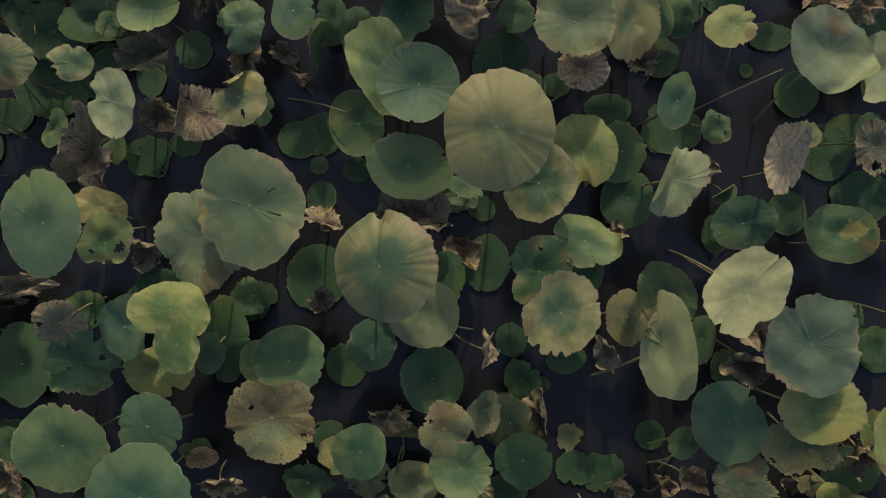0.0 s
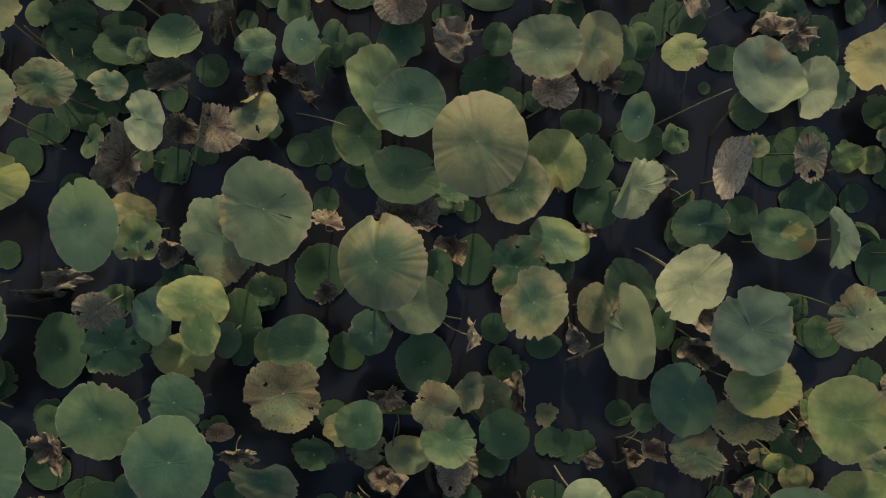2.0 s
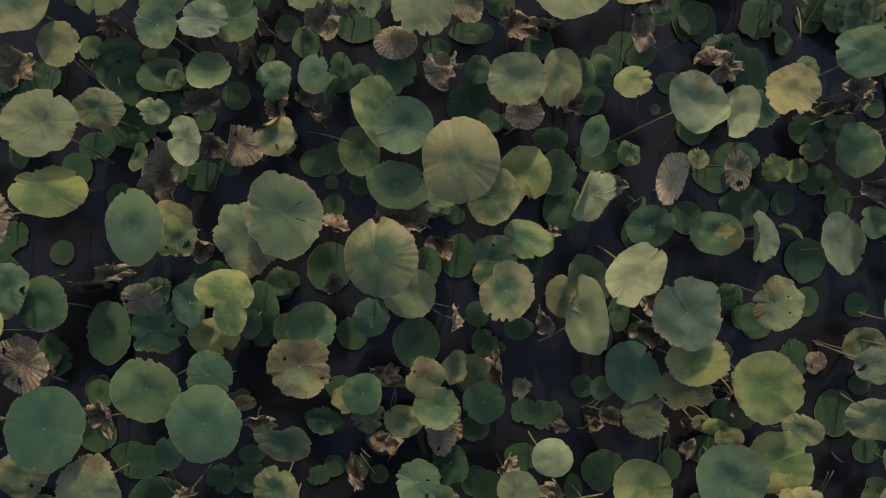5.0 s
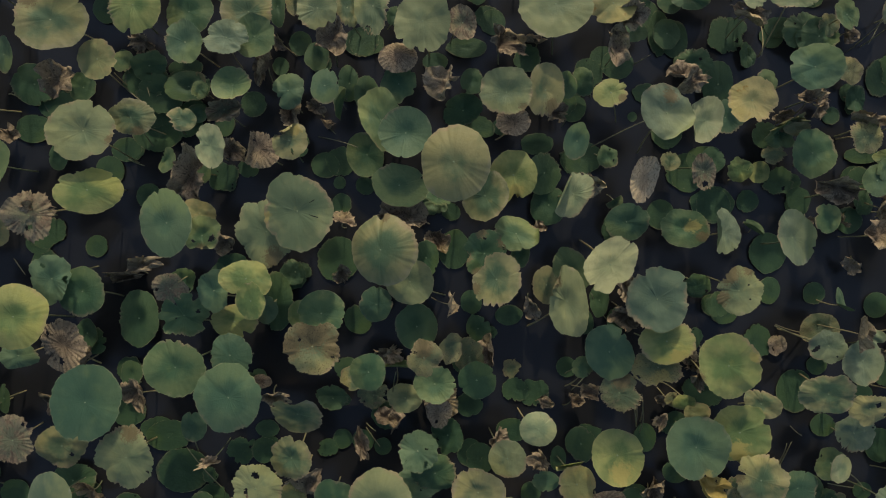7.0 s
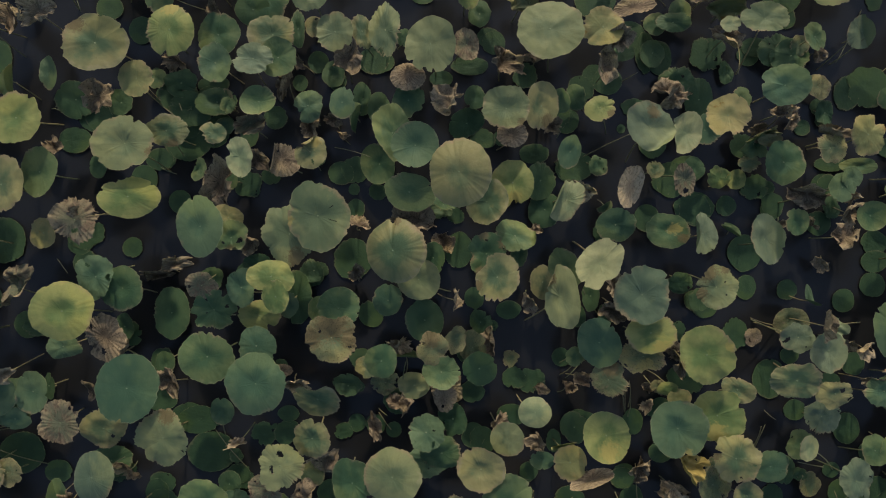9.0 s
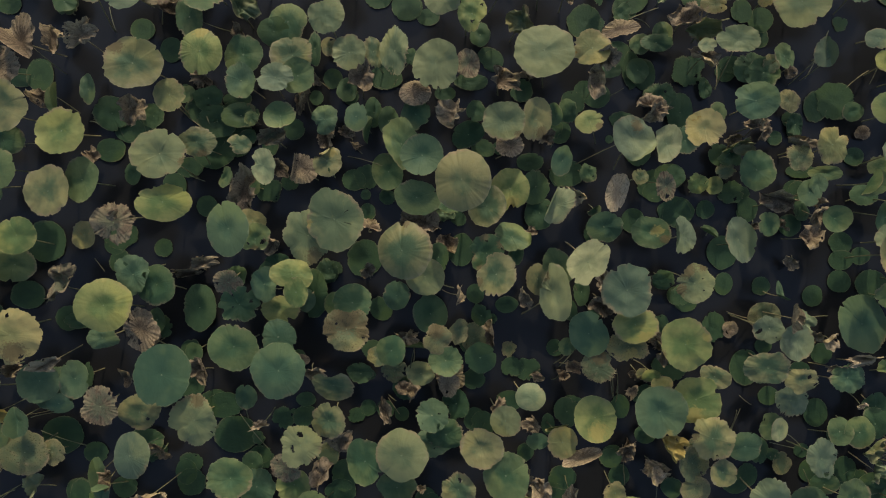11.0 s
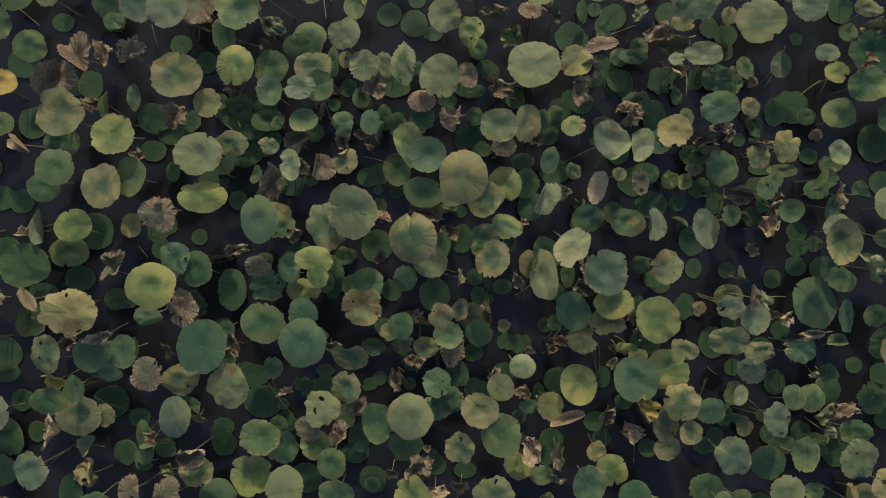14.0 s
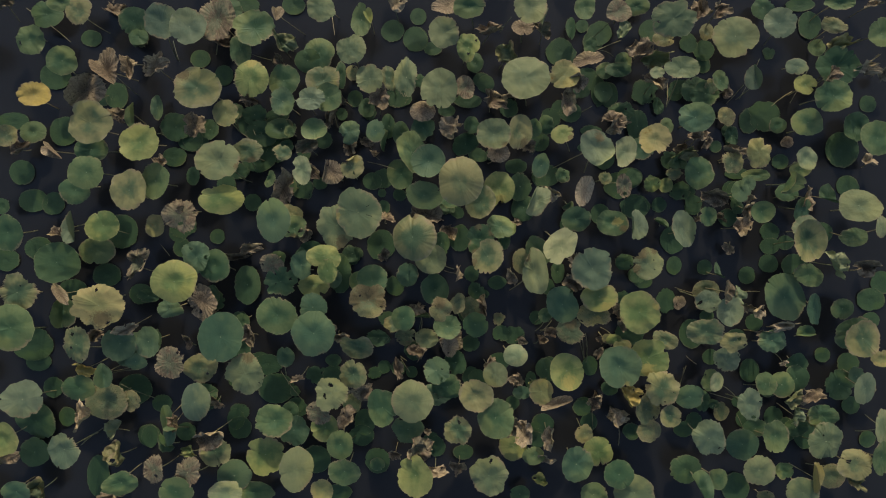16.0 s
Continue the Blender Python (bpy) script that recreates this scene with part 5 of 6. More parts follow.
leaf("pale", "crumpled", -4.194, -2.535, 0.170, 0.147, 0.89, -30, tip=-3)
leaf("dry", "crumpled", -3.312, -2.392, 0.360, 0.135, 0.88, 0, tip=-5)
leaf("dry", "crumpled", -2.837, -2.507, 0.510, 0.187, 0.92, -60, tip=-5)
leaf("blue", "folded", -3.433, -2.335, 0.360, 0.172, 0.50, 90, tip=9)
leaf("dark", "folded", -3.513, -2.681, 0.170, 0.160, 0.75, 90, tip=-6)
leaf("green", "wavy", -2.028, -2.328, 0.510, 0.243, 0.79, 0, tip=-12)
leaf("blue", "torn", -1.885, -2.552, 0.170, 0.202, 0.93, 90, tip=8)
leaf("lime", "wavy", -2.196, -2.804, 0.340, 0.256, 0.97, 0, tip=-4)
leaf("sage", "round", -1.762, -2.921, 0.510, 0.265, 0.81, 90, tip=10)
leaf("mellow", "wavy", -2.815, -2.761, 0.360, 0.219, 0.83, 0, tip=-7)
leaf("blue", "round", -2.656, -3.136, 0.170, 0.225, 0.87, 0, tip=-6)
leaf("rust", "torn", -3.108, -2.965, 0.510, 0.214, 0.79, 60, tip=-5)
leaf("green", "round", -3.248, -3.198, 0.510, 0.215, 0.87, 0, tip=4)
leaf("rust", "torn", -3.516, -2.930, 0.510, 0.184, 0.79, 90, tip=-5)
leaf("green", "wavy", -3.922, -3.090, 0.510, 0.236, 0.61, 10, tip=-6)
leaf("float", "flat", -4.507, -3.195, 0.009, 0.276, 0.56, 90)
leaf("blue", "round", -5.338, -3.260, 0.360, 0.191, 0.77, 0, tip=5)
leaf("spot", "crumpled", -5.144, -3.299, 0.170, 0.180, 0.91, 0, tip=3)
leaf("lime", "crumpled", -3.199, -2.812, 0.170, 0.147, 0.56, 0, tip=-9)
leaf("pale", "wavy", -2.689, -3.271, 0.360, 0.219, 0.67, 0, tip=-8)
leaf("green", "round", -2.402, -3.355, 0.170, 0.270, 0.50, 0, tip=-11)
leaf("float", "flat", -3.833, -2.660, 0.007, 0.153)
leaf("float", "flat", -2.636, -2.565, 0.008, 0.153)
leaf("dry", "crumpled", -4.190, -3.387, 0.170, 0.212, 0.31, 0, tip=-7)
leaf("dry", "crumpled", -1.145, -2.345, 0.360, 0.166, 0.90, 90, tip=-11)
leaf("lime", "bowl", -1.438, -2.451, 0.360, 0.174)
leaf("green", "wavy", 0.674, -2.271, 0.600, 0.246, 0.91, 90, tip=-11)
leaf("green", "torn", -0.402, -2.480, 0.360, 0.204, 0.93, 0, tip=10)
leaf("mellow", "torn", 0.217, -2.441, 0.510, 0.192, 0.96, 90, tip=-7)
leaf("rust", "crumpled", -0.288, -2.655, 0.510, 0.217, 0.71, 0, tip=18)
leaf("dry", "crumpled", -0.577, -2.851, 0.170, 0.097, 0.83, 0, tip=-13)
leaf("green", "round", -1.218, -2.622, 0.510, 0.186, 0.92, 90, tip=-8)
leaf("green", "wavy", -1.153, -2.917, 0.600, 0.190, 0.93, 0, tip=7)
leaf("float", "flat", -1.632, -2.973, 0.009, 0.191)
leaf("gold", "bowl", -1.444, -3.172, 0.510, 0.142)
leaf("float", "flat", -0.830, -2.995, 0.011, 0.168)
leaf("green", "round", -0.810, -2.990, 0.170, 0.097, 0.92, 0, tip=8)
leaf("lime", "wavy", -0.298, -2.965, 0.600, 0.246, 0.86, 90, tip=-11)
leaf("ash", "crumpled", -0.066, -3.045, 0.360, 0.174, 0.55, 15, tip=-20)
leaf("dry", "crumpled", 0.220, -2.989, 0.170, 0.122)
leaf("ash", "crumpled", -0.177, -2.576, 0.170, 0.065, 0.75, 0, tip=-18)
leaf("sage", "torn", 0.589, -2.966, 0.600, 0.253, 0.92, 90, tip=-8)
leaf("ash", "crumpled", 0.889, -2.447, 0.360, 0.205, 0.62, 0, tip=-23)
leaf("ash", "crumpled", 1.025, -2.477, 0.510, 0.201, 0.50, 90, tip=-23)
leaf("lime", "round", 0.931, -2.760, 0.170, 0.187, 0.96, 0, tip=-6)
leaf("green", "round", 1.170, -2.815, 0.360, 0.145, 0.75, 0, tip=-15)
leaf("ash", "crumpled", 1.310, -2.849, 0.360, 0.126, 0.62, 0, tip=-18)
leaf("ash", "crumpled", 1.355, -2.546, 0.510, 0.162, 0.71, 80, tip=-17)
leaf("gold", "torn", 1.796, -2.539, 0.360, 0.131)
leaf("blue", "wavy", 1.663, -2.864, 0.510, 0.227, 0.88, 90, tip=9)
leaf("lime", "round", 1.965, -2.767, 0.360, 0.189)
leaf("dark", "round", 1.014, -3.375, 0.170, 0.134, 0.89, 0, tip=-8)
leaf("lime", "crumpled", 1.267, -3.192, 0.170, 0.097, 0.92, 0, tip=-8)
leaf("float", "flat", -0.073, -2.811, 0.011, 0.137)
leaf("spot", "wavy", 2.569, -2.238, 0.360, 0.188, 0.85, 90, tip=10)
leaf("ash", "crumpled", 2.190, -2.357, 0.360, 0.102, 0.92, 0, tip=-8)
leaf("mellow", "wavy", 2.806, -2.273, 0.510, 0.135, 0.95, 90, tip=-5)
leaf("spot", "wavy", 2.589, -2.498, 0.360, 0.145)
leaf("grey", "torn", 3.235, -2.518, 0.600, 0.217, 0.90, 90, tip=-5)
leaf("blue", "round", 3.803, -2.704, 0.260, 0.206)
leaf("green", "wavy", 4.077, -2.522, 0.510, 0.198, 0.82, -80, tip=4)
leaf("sage", "round", 3.878, -2.939, 0.510, 0.191, 1.00, 0)
leaf("green", "wavy", 4.263, -2.998, 0.360, 0.123, 0.88, 0, tip=-3)
leaf("green", "round", 4.014, -2.532, 0.170, 0.163, 0.73, 0, tip=5)
leaf("dark", "round", 3.122, -3.051, 0.170, 0.201, 0.93, 0, tip=4)
leaf("blue", "folded", 3.171, -3.160, 0.510, 0.227, 0.63, 90, tip=-6)
leaf("green", "round", 3.449, -3.098, 0.360, 0.130)
leaf("green", "round", 2.154, -2.956, 0.600, 0.187, 0.93, 0, tip=-5)
leaf("sage", "round", 2.366, -3.213, 0.510, 0.270, 0.79, 0, tip=-8)
leaf("green", "round", 1.906, -3.295, 0.360, 0.174, 0.83, 0, tip=-8)
leaf("ash", "crumpled", 4.257, -1.658, 0.360, 0.079, 0.60, 0, tip=-6)
leaf("dark", "round", 4.548, -1.719, 0.170, 0.148)
leaf("green", "round", 4.245, -1.934, 0.360, 0.166)
leaf("green", "wavy", 4.046, -1.925, 0.360, 0.152, 0.95, 0, tip=-2)
leaf("mellow", "crumpled", 4.366, -2.087, 0.360, 0.149, 0.95, 0, tip=-2)
leaf("dry", "crumpled", 4.617, -2.080, 0.360, 0.157, 0.60, 15, tip=-6)
leaf("dark", "wavy", 5.079, -1.971, 0.170, 0.193)
leaf("blue", "round", 5.298, -1.879, 0.170, 0.148, 0.75, 90, tip=5)
leaf("grey", "round", 5.163, -1.949, 0.510, 0.198, 0.71, 75, tip=5)
leaf("mellow", "wavy", 5.141, -1.343, 0.510, 0.233, 0.91, 90, tip=-3)
leaf("gold", "wavy", 5.475, -1.612, 0.360, 0.144, 0.75, 0, tip=-5)
leaf("dark", "flat", 4.968, -1.625, 0.012, 0.106, 0.93, 0)
leaf("pale", "crumpled", 4.400, -2.318, 0.360, 0.141, 0.78, 0, tip=-5)
leaf("green", "wavy", 4.741, -2.325, 0.360, 0.202, 0.71, 0, tip=5)
leaf("sage", "torn", 4.691, -2.591, 0.510, 0.247, 0.80, 80, tip=-4)
leaf("float", "flat", 4.782, -2.670, 0.008, 0.189)
leaf("gold", "folded", 4.538, -3.023, 0.510, 0.196, 0.50, 80, tip=-7)
leaf("spot", "round", 4.970, -3.138, 0.170, 0.185, 0.84, 0, tip=-4)
leaf("mellow", "torn", 5.050, -2.865, 0.510, 0.240, 0.82, 10, tip=-4)
leaf("spot", "crumpled", 5.105, -3.117, 0.360, 0.141)
leaf("float", "flat", 5.545, -2.720, 0.012, 0.113)
leaf("pale", "wavy", 5.484, -2.453, 0.360, 0.216, 0.47, 90, tip=-7)
leaf("green", "wavy", 5.357, -2.783, 0.510, 0.212, 0.67, 90, tip=6)
leaf("sage", "round", 4.406, -3.212, 0.510, 0.212, 0.87, 0, tip=-4)
leaf("spot", "wavy", 4.142, -3.394, 0.170, 0.119, 0.62, 0, tip=-6)
leaf("float", "flat", 3.827, -3.345, 0.009, 0.190)
leaf("float", "flat", 5.297, -1.729, 0.009, 0.151, 0.90, 0)
leaf("float", "flat", 5.330, -2.280, 0.010, 0.121, 0.94, 0)
leaf("green", "folded", 4.244, 0.563, 0.510, 0.197, 0.69, 0, tip=6)
leaf("dark", "round", 4.431, 0.465, 0.170, 0.149, 0.75, 0, tip=-6)
leaf("lime", "round", 4.604, 0.774, 0.170, 0.141, 0.79, 0, tip=-5)
leaf("ash", "crumpled", 4.547, 0.375, 0.360, 0.157, 0.65, 90, tip=-6)
leaf("green", "bowl", 4.004, 0.215, 0.360, 0.151, 0.90, 0, tip=5)
leaf("float", "flat", 4.299, -0.027, 0.008, 0.129, 0.94, 0)
leaf("float", "flat", 4.298, -0.204, 0.009, 0.136, 0.83, 0)
leaf("float", "flat", 4.503, -0.168, 0.009, 0.106, 0.93, 0)
leaf("blue", "folded", 4.825, 0.373, 0.360, 0.185, 0.54, -75, tip=7)
leaf("sage", "wavy", 5.038, 0.263, 0.600, 0.265, 0.76, 0, tip=-5)
leaf("green", "wavy", 5.136, -0.105, 0.360, 0.180, 0.68, 0, tip=-6)
leaf("mellow", "bowl", 4.408, -0.155, 0.600, 0.264, 0.68, 90, tip=-6)
leaf("float", "flat", 4.981, -0.038, 0.006, 0.136)
leaf("pale", "crumpled", 4.791, -0.450, 0.510, 0.185, 0.83, 80, tip=-4)
leaf("dry", "crumpled", 5.273, -0.470, 0.360, 0.204, 0.58, 0, tip=-7)
leaf("float", "flat", 4.282, -0.439, 0.009, 0.129, 0.94, 0)
leaf("float", "flat", 4.611, -0.463, 0.009, 0.167, 0.91, 0)
leaf("green", "wavy", 4.583, -0.572, 0.360, 0.188, 0.77, -25, tip=5)
leaf("blue", "round", 4.328, -0.853, 0.280, 0.315, 0.84, -65, tip=-5)
leaf("blue", "wavy", 4.644, -0.993, 0.360, 0.202, 0.50, 90, tip=7)
leaf("green", "round", 5.124, -1.015, 0.170, 0.148, 0.90, 0, tip=3)
leaf("green", "wavy", 5.164, -1.296, 0.360, 0.274, 0.79, 0, tip=5)
leaf("float", "flat", 5.594, -1.180, 0.007, 0.121, 0.88, 0)
leaf("blue", "torn", 4.126, -1.385, 0.360, 0.181, 0.88, 0, tip=-4)
leaf("ash", "crumpled", 4.259, -1.188, 0.360, 0.157, 0.50, 20, tip=-8)
leaf("float", "flat", 5.594, -0.908, 0.009, 0.189, 0.80, 0)
leaf("float", "flat", 5.740, -0.688, 0.010, 0.151)
leaf("pale", "wavy", 5.484, 0.019, 0.360, 0.144, 0.50, 90, tip=-7)
leaf("float", "flat", 2.094, 2.576, 0.012, 0.167)
leaf("float", "flat", 2.759, 2.610, 0.005, 0.152)
leaf("float", "flat", -5.293, -1.689, 0.006, 0.169, 0.73, 0)
leaf("float", "flat", -3.938, -0.799, 0.007, 0.169, 0.82, 0)
leaf("float", "flat", -1.337, -3.404, 0.008, 0.183, 0.58, 0)
leaf("float", "flat", -1.036, -2.663, 0.009, 0.168, 0.82, 0)
leaf("float", "flat", 0.297, -2.886, 0.009, 0.137, 0.78, 0)
leaf("float", "flat", 1.332, -2.517, 0.010, 0.152, 0.90, 0)
leaf("float", "flat", 3.977, -2.447, 0.011, 0.136)
leaf("float", "flat", 3.170, -2.593, 0.012, 0.137, 0.78, 0)
leaf("float", "flat", 4.455, -2.597, 0.005, 0.182, 0.92, 0)
leaf("float", "flat", 5.313, 0.564, 0.006, 0.152)

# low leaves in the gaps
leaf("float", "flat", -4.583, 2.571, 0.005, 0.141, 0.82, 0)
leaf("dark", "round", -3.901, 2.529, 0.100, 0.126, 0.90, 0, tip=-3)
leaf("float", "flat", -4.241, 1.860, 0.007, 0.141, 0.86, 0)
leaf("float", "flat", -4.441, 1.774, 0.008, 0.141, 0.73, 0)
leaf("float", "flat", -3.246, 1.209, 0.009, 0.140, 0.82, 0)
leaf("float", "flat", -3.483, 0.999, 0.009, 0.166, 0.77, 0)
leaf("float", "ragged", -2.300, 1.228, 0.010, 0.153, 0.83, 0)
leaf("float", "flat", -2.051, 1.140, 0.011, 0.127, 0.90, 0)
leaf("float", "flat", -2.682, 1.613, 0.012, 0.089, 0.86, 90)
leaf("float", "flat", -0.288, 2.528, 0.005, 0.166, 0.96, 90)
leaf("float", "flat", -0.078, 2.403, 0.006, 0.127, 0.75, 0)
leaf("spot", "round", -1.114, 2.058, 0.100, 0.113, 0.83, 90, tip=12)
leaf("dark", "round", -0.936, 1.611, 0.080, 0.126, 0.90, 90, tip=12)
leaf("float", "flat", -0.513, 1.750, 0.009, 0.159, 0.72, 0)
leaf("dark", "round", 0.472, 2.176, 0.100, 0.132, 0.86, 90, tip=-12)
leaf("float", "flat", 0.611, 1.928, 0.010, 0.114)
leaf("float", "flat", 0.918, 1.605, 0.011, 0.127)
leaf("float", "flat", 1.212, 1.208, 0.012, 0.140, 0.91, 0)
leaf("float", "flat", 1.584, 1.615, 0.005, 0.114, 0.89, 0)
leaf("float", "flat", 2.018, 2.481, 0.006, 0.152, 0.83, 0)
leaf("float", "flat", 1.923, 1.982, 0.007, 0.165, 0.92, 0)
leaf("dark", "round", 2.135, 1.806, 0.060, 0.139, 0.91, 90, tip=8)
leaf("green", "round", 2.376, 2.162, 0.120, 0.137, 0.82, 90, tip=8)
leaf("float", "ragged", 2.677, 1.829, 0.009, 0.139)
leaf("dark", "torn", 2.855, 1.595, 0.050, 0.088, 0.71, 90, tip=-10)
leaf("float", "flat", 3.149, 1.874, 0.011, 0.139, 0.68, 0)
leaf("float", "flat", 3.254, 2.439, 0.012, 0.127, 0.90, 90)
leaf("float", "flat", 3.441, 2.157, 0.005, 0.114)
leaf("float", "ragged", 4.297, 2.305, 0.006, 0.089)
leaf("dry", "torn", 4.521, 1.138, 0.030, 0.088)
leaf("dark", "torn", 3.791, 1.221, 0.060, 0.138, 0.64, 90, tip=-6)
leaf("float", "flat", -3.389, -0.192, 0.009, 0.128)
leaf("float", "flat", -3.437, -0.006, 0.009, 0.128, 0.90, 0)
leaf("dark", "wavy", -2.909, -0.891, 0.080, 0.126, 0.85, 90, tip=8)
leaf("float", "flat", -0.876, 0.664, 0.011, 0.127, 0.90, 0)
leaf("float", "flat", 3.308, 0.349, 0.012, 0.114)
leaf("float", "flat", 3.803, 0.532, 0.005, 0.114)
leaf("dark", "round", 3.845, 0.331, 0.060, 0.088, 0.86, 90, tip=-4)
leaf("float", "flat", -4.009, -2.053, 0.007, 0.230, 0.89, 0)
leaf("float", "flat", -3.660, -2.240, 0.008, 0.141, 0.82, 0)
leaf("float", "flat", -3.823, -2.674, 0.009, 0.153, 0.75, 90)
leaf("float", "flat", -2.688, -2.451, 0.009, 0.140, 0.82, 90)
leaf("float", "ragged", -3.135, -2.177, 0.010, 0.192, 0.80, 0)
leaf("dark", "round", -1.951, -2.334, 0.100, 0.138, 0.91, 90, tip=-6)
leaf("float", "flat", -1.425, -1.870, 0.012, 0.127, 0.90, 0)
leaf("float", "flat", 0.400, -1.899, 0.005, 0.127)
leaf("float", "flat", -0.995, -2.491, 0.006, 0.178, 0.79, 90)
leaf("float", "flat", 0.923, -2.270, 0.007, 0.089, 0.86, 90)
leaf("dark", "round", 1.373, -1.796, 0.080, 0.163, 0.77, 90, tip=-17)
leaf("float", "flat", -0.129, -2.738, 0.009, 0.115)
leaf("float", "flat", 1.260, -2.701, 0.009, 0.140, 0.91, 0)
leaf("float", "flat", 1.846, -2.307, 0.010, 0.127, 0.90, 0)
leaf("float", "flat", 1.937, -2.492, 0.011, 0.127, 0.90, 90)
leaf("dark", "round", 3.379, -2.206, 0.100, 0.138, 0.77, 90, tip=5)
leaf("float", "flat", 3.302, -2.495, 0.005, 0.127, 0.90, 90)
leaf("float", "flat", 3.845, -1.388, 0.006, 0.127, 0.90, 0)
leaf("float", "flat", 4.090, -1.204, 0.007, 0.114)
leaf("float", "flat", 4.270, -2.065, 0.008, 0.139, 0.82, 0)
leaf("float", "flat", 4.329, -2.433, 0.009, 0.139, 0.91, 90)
leaf("spot", "wavy", 3.605, -2.338, 0.100, 0.125, 0.80, 90, tip=4)
leaf("dark", "wavy", 4.569, -2.545, 0.100, 0.150, 0.83, 0, tip=4)
leaf("dark", "wavy", 2.463, -2.588, 0.080, 0.113)
leaf("dark", "torn", -1.666, -0.245, 0.120, 0.163, 0.77, 0, tip=19)
leaf("float", "flat", -2.128, 1.042, 0.005, 0.153, 0.83, 0)
leaf("dark", "torn", -2.379, 1.515, 0.150, 0.162, 0.85, 0, tip=9)
leaf("spot", "torn", -1.964, 1.307, 0.120, 0.125, 0.80, 0, tip=13)
leaf("float", "flat", -2.637, -1.949, 0.008, 0.153, 0.58, 0)
leaf("dry", "crumpled", 3.308, 1.185, 0.300, 0.101, 0.80, 0, tip=-6)
leaf("dry", "crumpled", 2.241, 1.397, 0.200, 0.180, 0.75, 0, tip=-14)
leaf("mellow", "wavy", 2.128, 0.669, 0.150, 0.095, 0.93, 0, tip=-9)
leaf("blue", "wavy", 3.836, 0.553, 0.350, 0.110, 0.89, 90, tip=3)
leaf("ash", "crumpled", 3.879, 0.400, 0.250, 0.102, 0.87, 90, tip=4)
leaf("green", "round", 4.049, 0.697, 0.150, 0.190, 0.40, 0, tip=7)
leaf("blue", "wavy", 4.479, 0.226, 0.400, 0.170, 0.64, 80, tip=6)
leaf("pale", "wavy", 4.463, 0.007, 0.500, 0.167, 0.93, 0, tip=-3)
leaf("blue", "wavy", -3.910, -1.477, 0.300, 0.250, 0.90, 0, tip=-3)
leaf("blue", "folded", -3.392, -2.464, 0.350, 0.225, 0.38, 85, tip=7)
leaf("rust", "torn", -1.495, -2.249, 0.400, 0.171, 0.93, 0, tip=-7)
leaf("green", "torn", -1.892, 1.279, 0.250, 0.079, 1.00, 0)
leaf("dark", "round", 4.518, -1.896, 0.200, 0.176, 0.93, 90, tip=3)
leaf("lime", "wavy", 4.679, -2.350, 0.300, 0.123, 0.90, 90, tip=-3)
leaf("ash", "crumpled", 1.413, 0.480, 0.300, 0.135, 0.80, 90, tip=-20)
leaf("dark", "torn", 3.517, -2.237, 0.100, 0.077, 0.83, 0, tip=-4)
leaf("dry", "crumpled", -1.144, 1.093, 0.150, 0.138, 0.60, 90, tip=-26)
leaf("dry", "crumpled", -1.329, 1.483, 0.200, 0.179, 0.46, 80, tip=-24)
leaf("dry", "crumpled", -2.953, -1.066, 0.150, 0.167, 0.58, 90, tip=-13)
leaf("dry", "crumpled", -3.250, -1.382, 0.120, 0.126, 0.78, 90, tip=-7)
leaf("spot", "torn", -0.591, -1.187, 0.200, 0.126, 0.80, 0, tip=-21)
leaf("dry", "crumpled", -0.228, -1.574, 0.120, 0.125, 0.78, 90, tip=-21)
leaf("spot", "torn", 0.390, -1.006, 0.200, 0.164, 0.85, 90, tip=-20)
leaf("dry", "crumpled", 0.578, -0.952, 0.150, 0.138, 0.80, 90, tip=-23)
leaf("dry", "torn", 0.145, -1.389, 0.120, 0.192, 0.87, 90, tip=-17)
leaf("dark", "torn", 0.204, -1.679, 0.200, 0.164, 0.85, 90, tip=-17)
leaf("spot", "round", 2.738, -1.715, 0.200, 0.126, 0.80, 0, tip=9)
leaf("dry", "crumpled", 1.973, -2.197, 0.120, 0.139, 0.60, 90, tip=-16)
leaf("ash", "crumpled", 2.277, -2.354, 0.200, 0.178, 0.54, 0, tip=-13)
leaf("dry", "crumpled", 4.069, -1.301, 0.300, 0.107, 0.75, 0, tip=-5)
leaf("dry", "crumpled", 3.618, 0.148, 0.100, 0.097, 0.86, 0, tip=-5)
leaf("dry", "crumpled", 1.132, 1.071, 0.200, 0.110, 0.75, 0, tip=-22)
leaf("dark", "torn", 2.381, -0.405, 0.100, 0.128, 0.80, 0, tip=15)
leaf("ash", "crumpled", 1.736, -0.429, 0.200, 0.164, 0.75, -60, tip=-21)
leaf("pale", "crumpled", 3.713, -0.820, 0.300, 0.121, 0.89, 90, tip=-3)
leaf("ash", "crumpled", 3.981, -1.001, 0.300, 0.107, 0.88, 90, tip=3)
leaf("green", "folded", 4.575, -1.302, 0.300, 0.119, 0.89, 0, tip=3)
leaf("dark", "torn", 0.089, 0.288, 0.080, 0.116, 0.56, 0, tip=-41)
leaf("dark", "torn", -3.792, -0.822, 0.100, 0.155, 0.58, 0, tip=7)
leaf("dry", "crumpled", -4.486, -1.321, 0.100, 0.140, 0.70, 0, tip=-5)
leaf("float", "ragged", -1.883, -2.294, 0.007, 0.156, 0.83, 0)
leaf("float", "ragged", -3.026, -2.229, 0.008, 0.157, 0.75, 0)
leaf("float", "ragged", -2.645, -2.356, 0.009, 0.130, 0.90, 0)
leaf("float", "flat", -3.345, -2.609, 0.009, 0.144, 0.82, 0)
leaf("float", "flat", -0.551, -1.789, 0.010, 0.104)
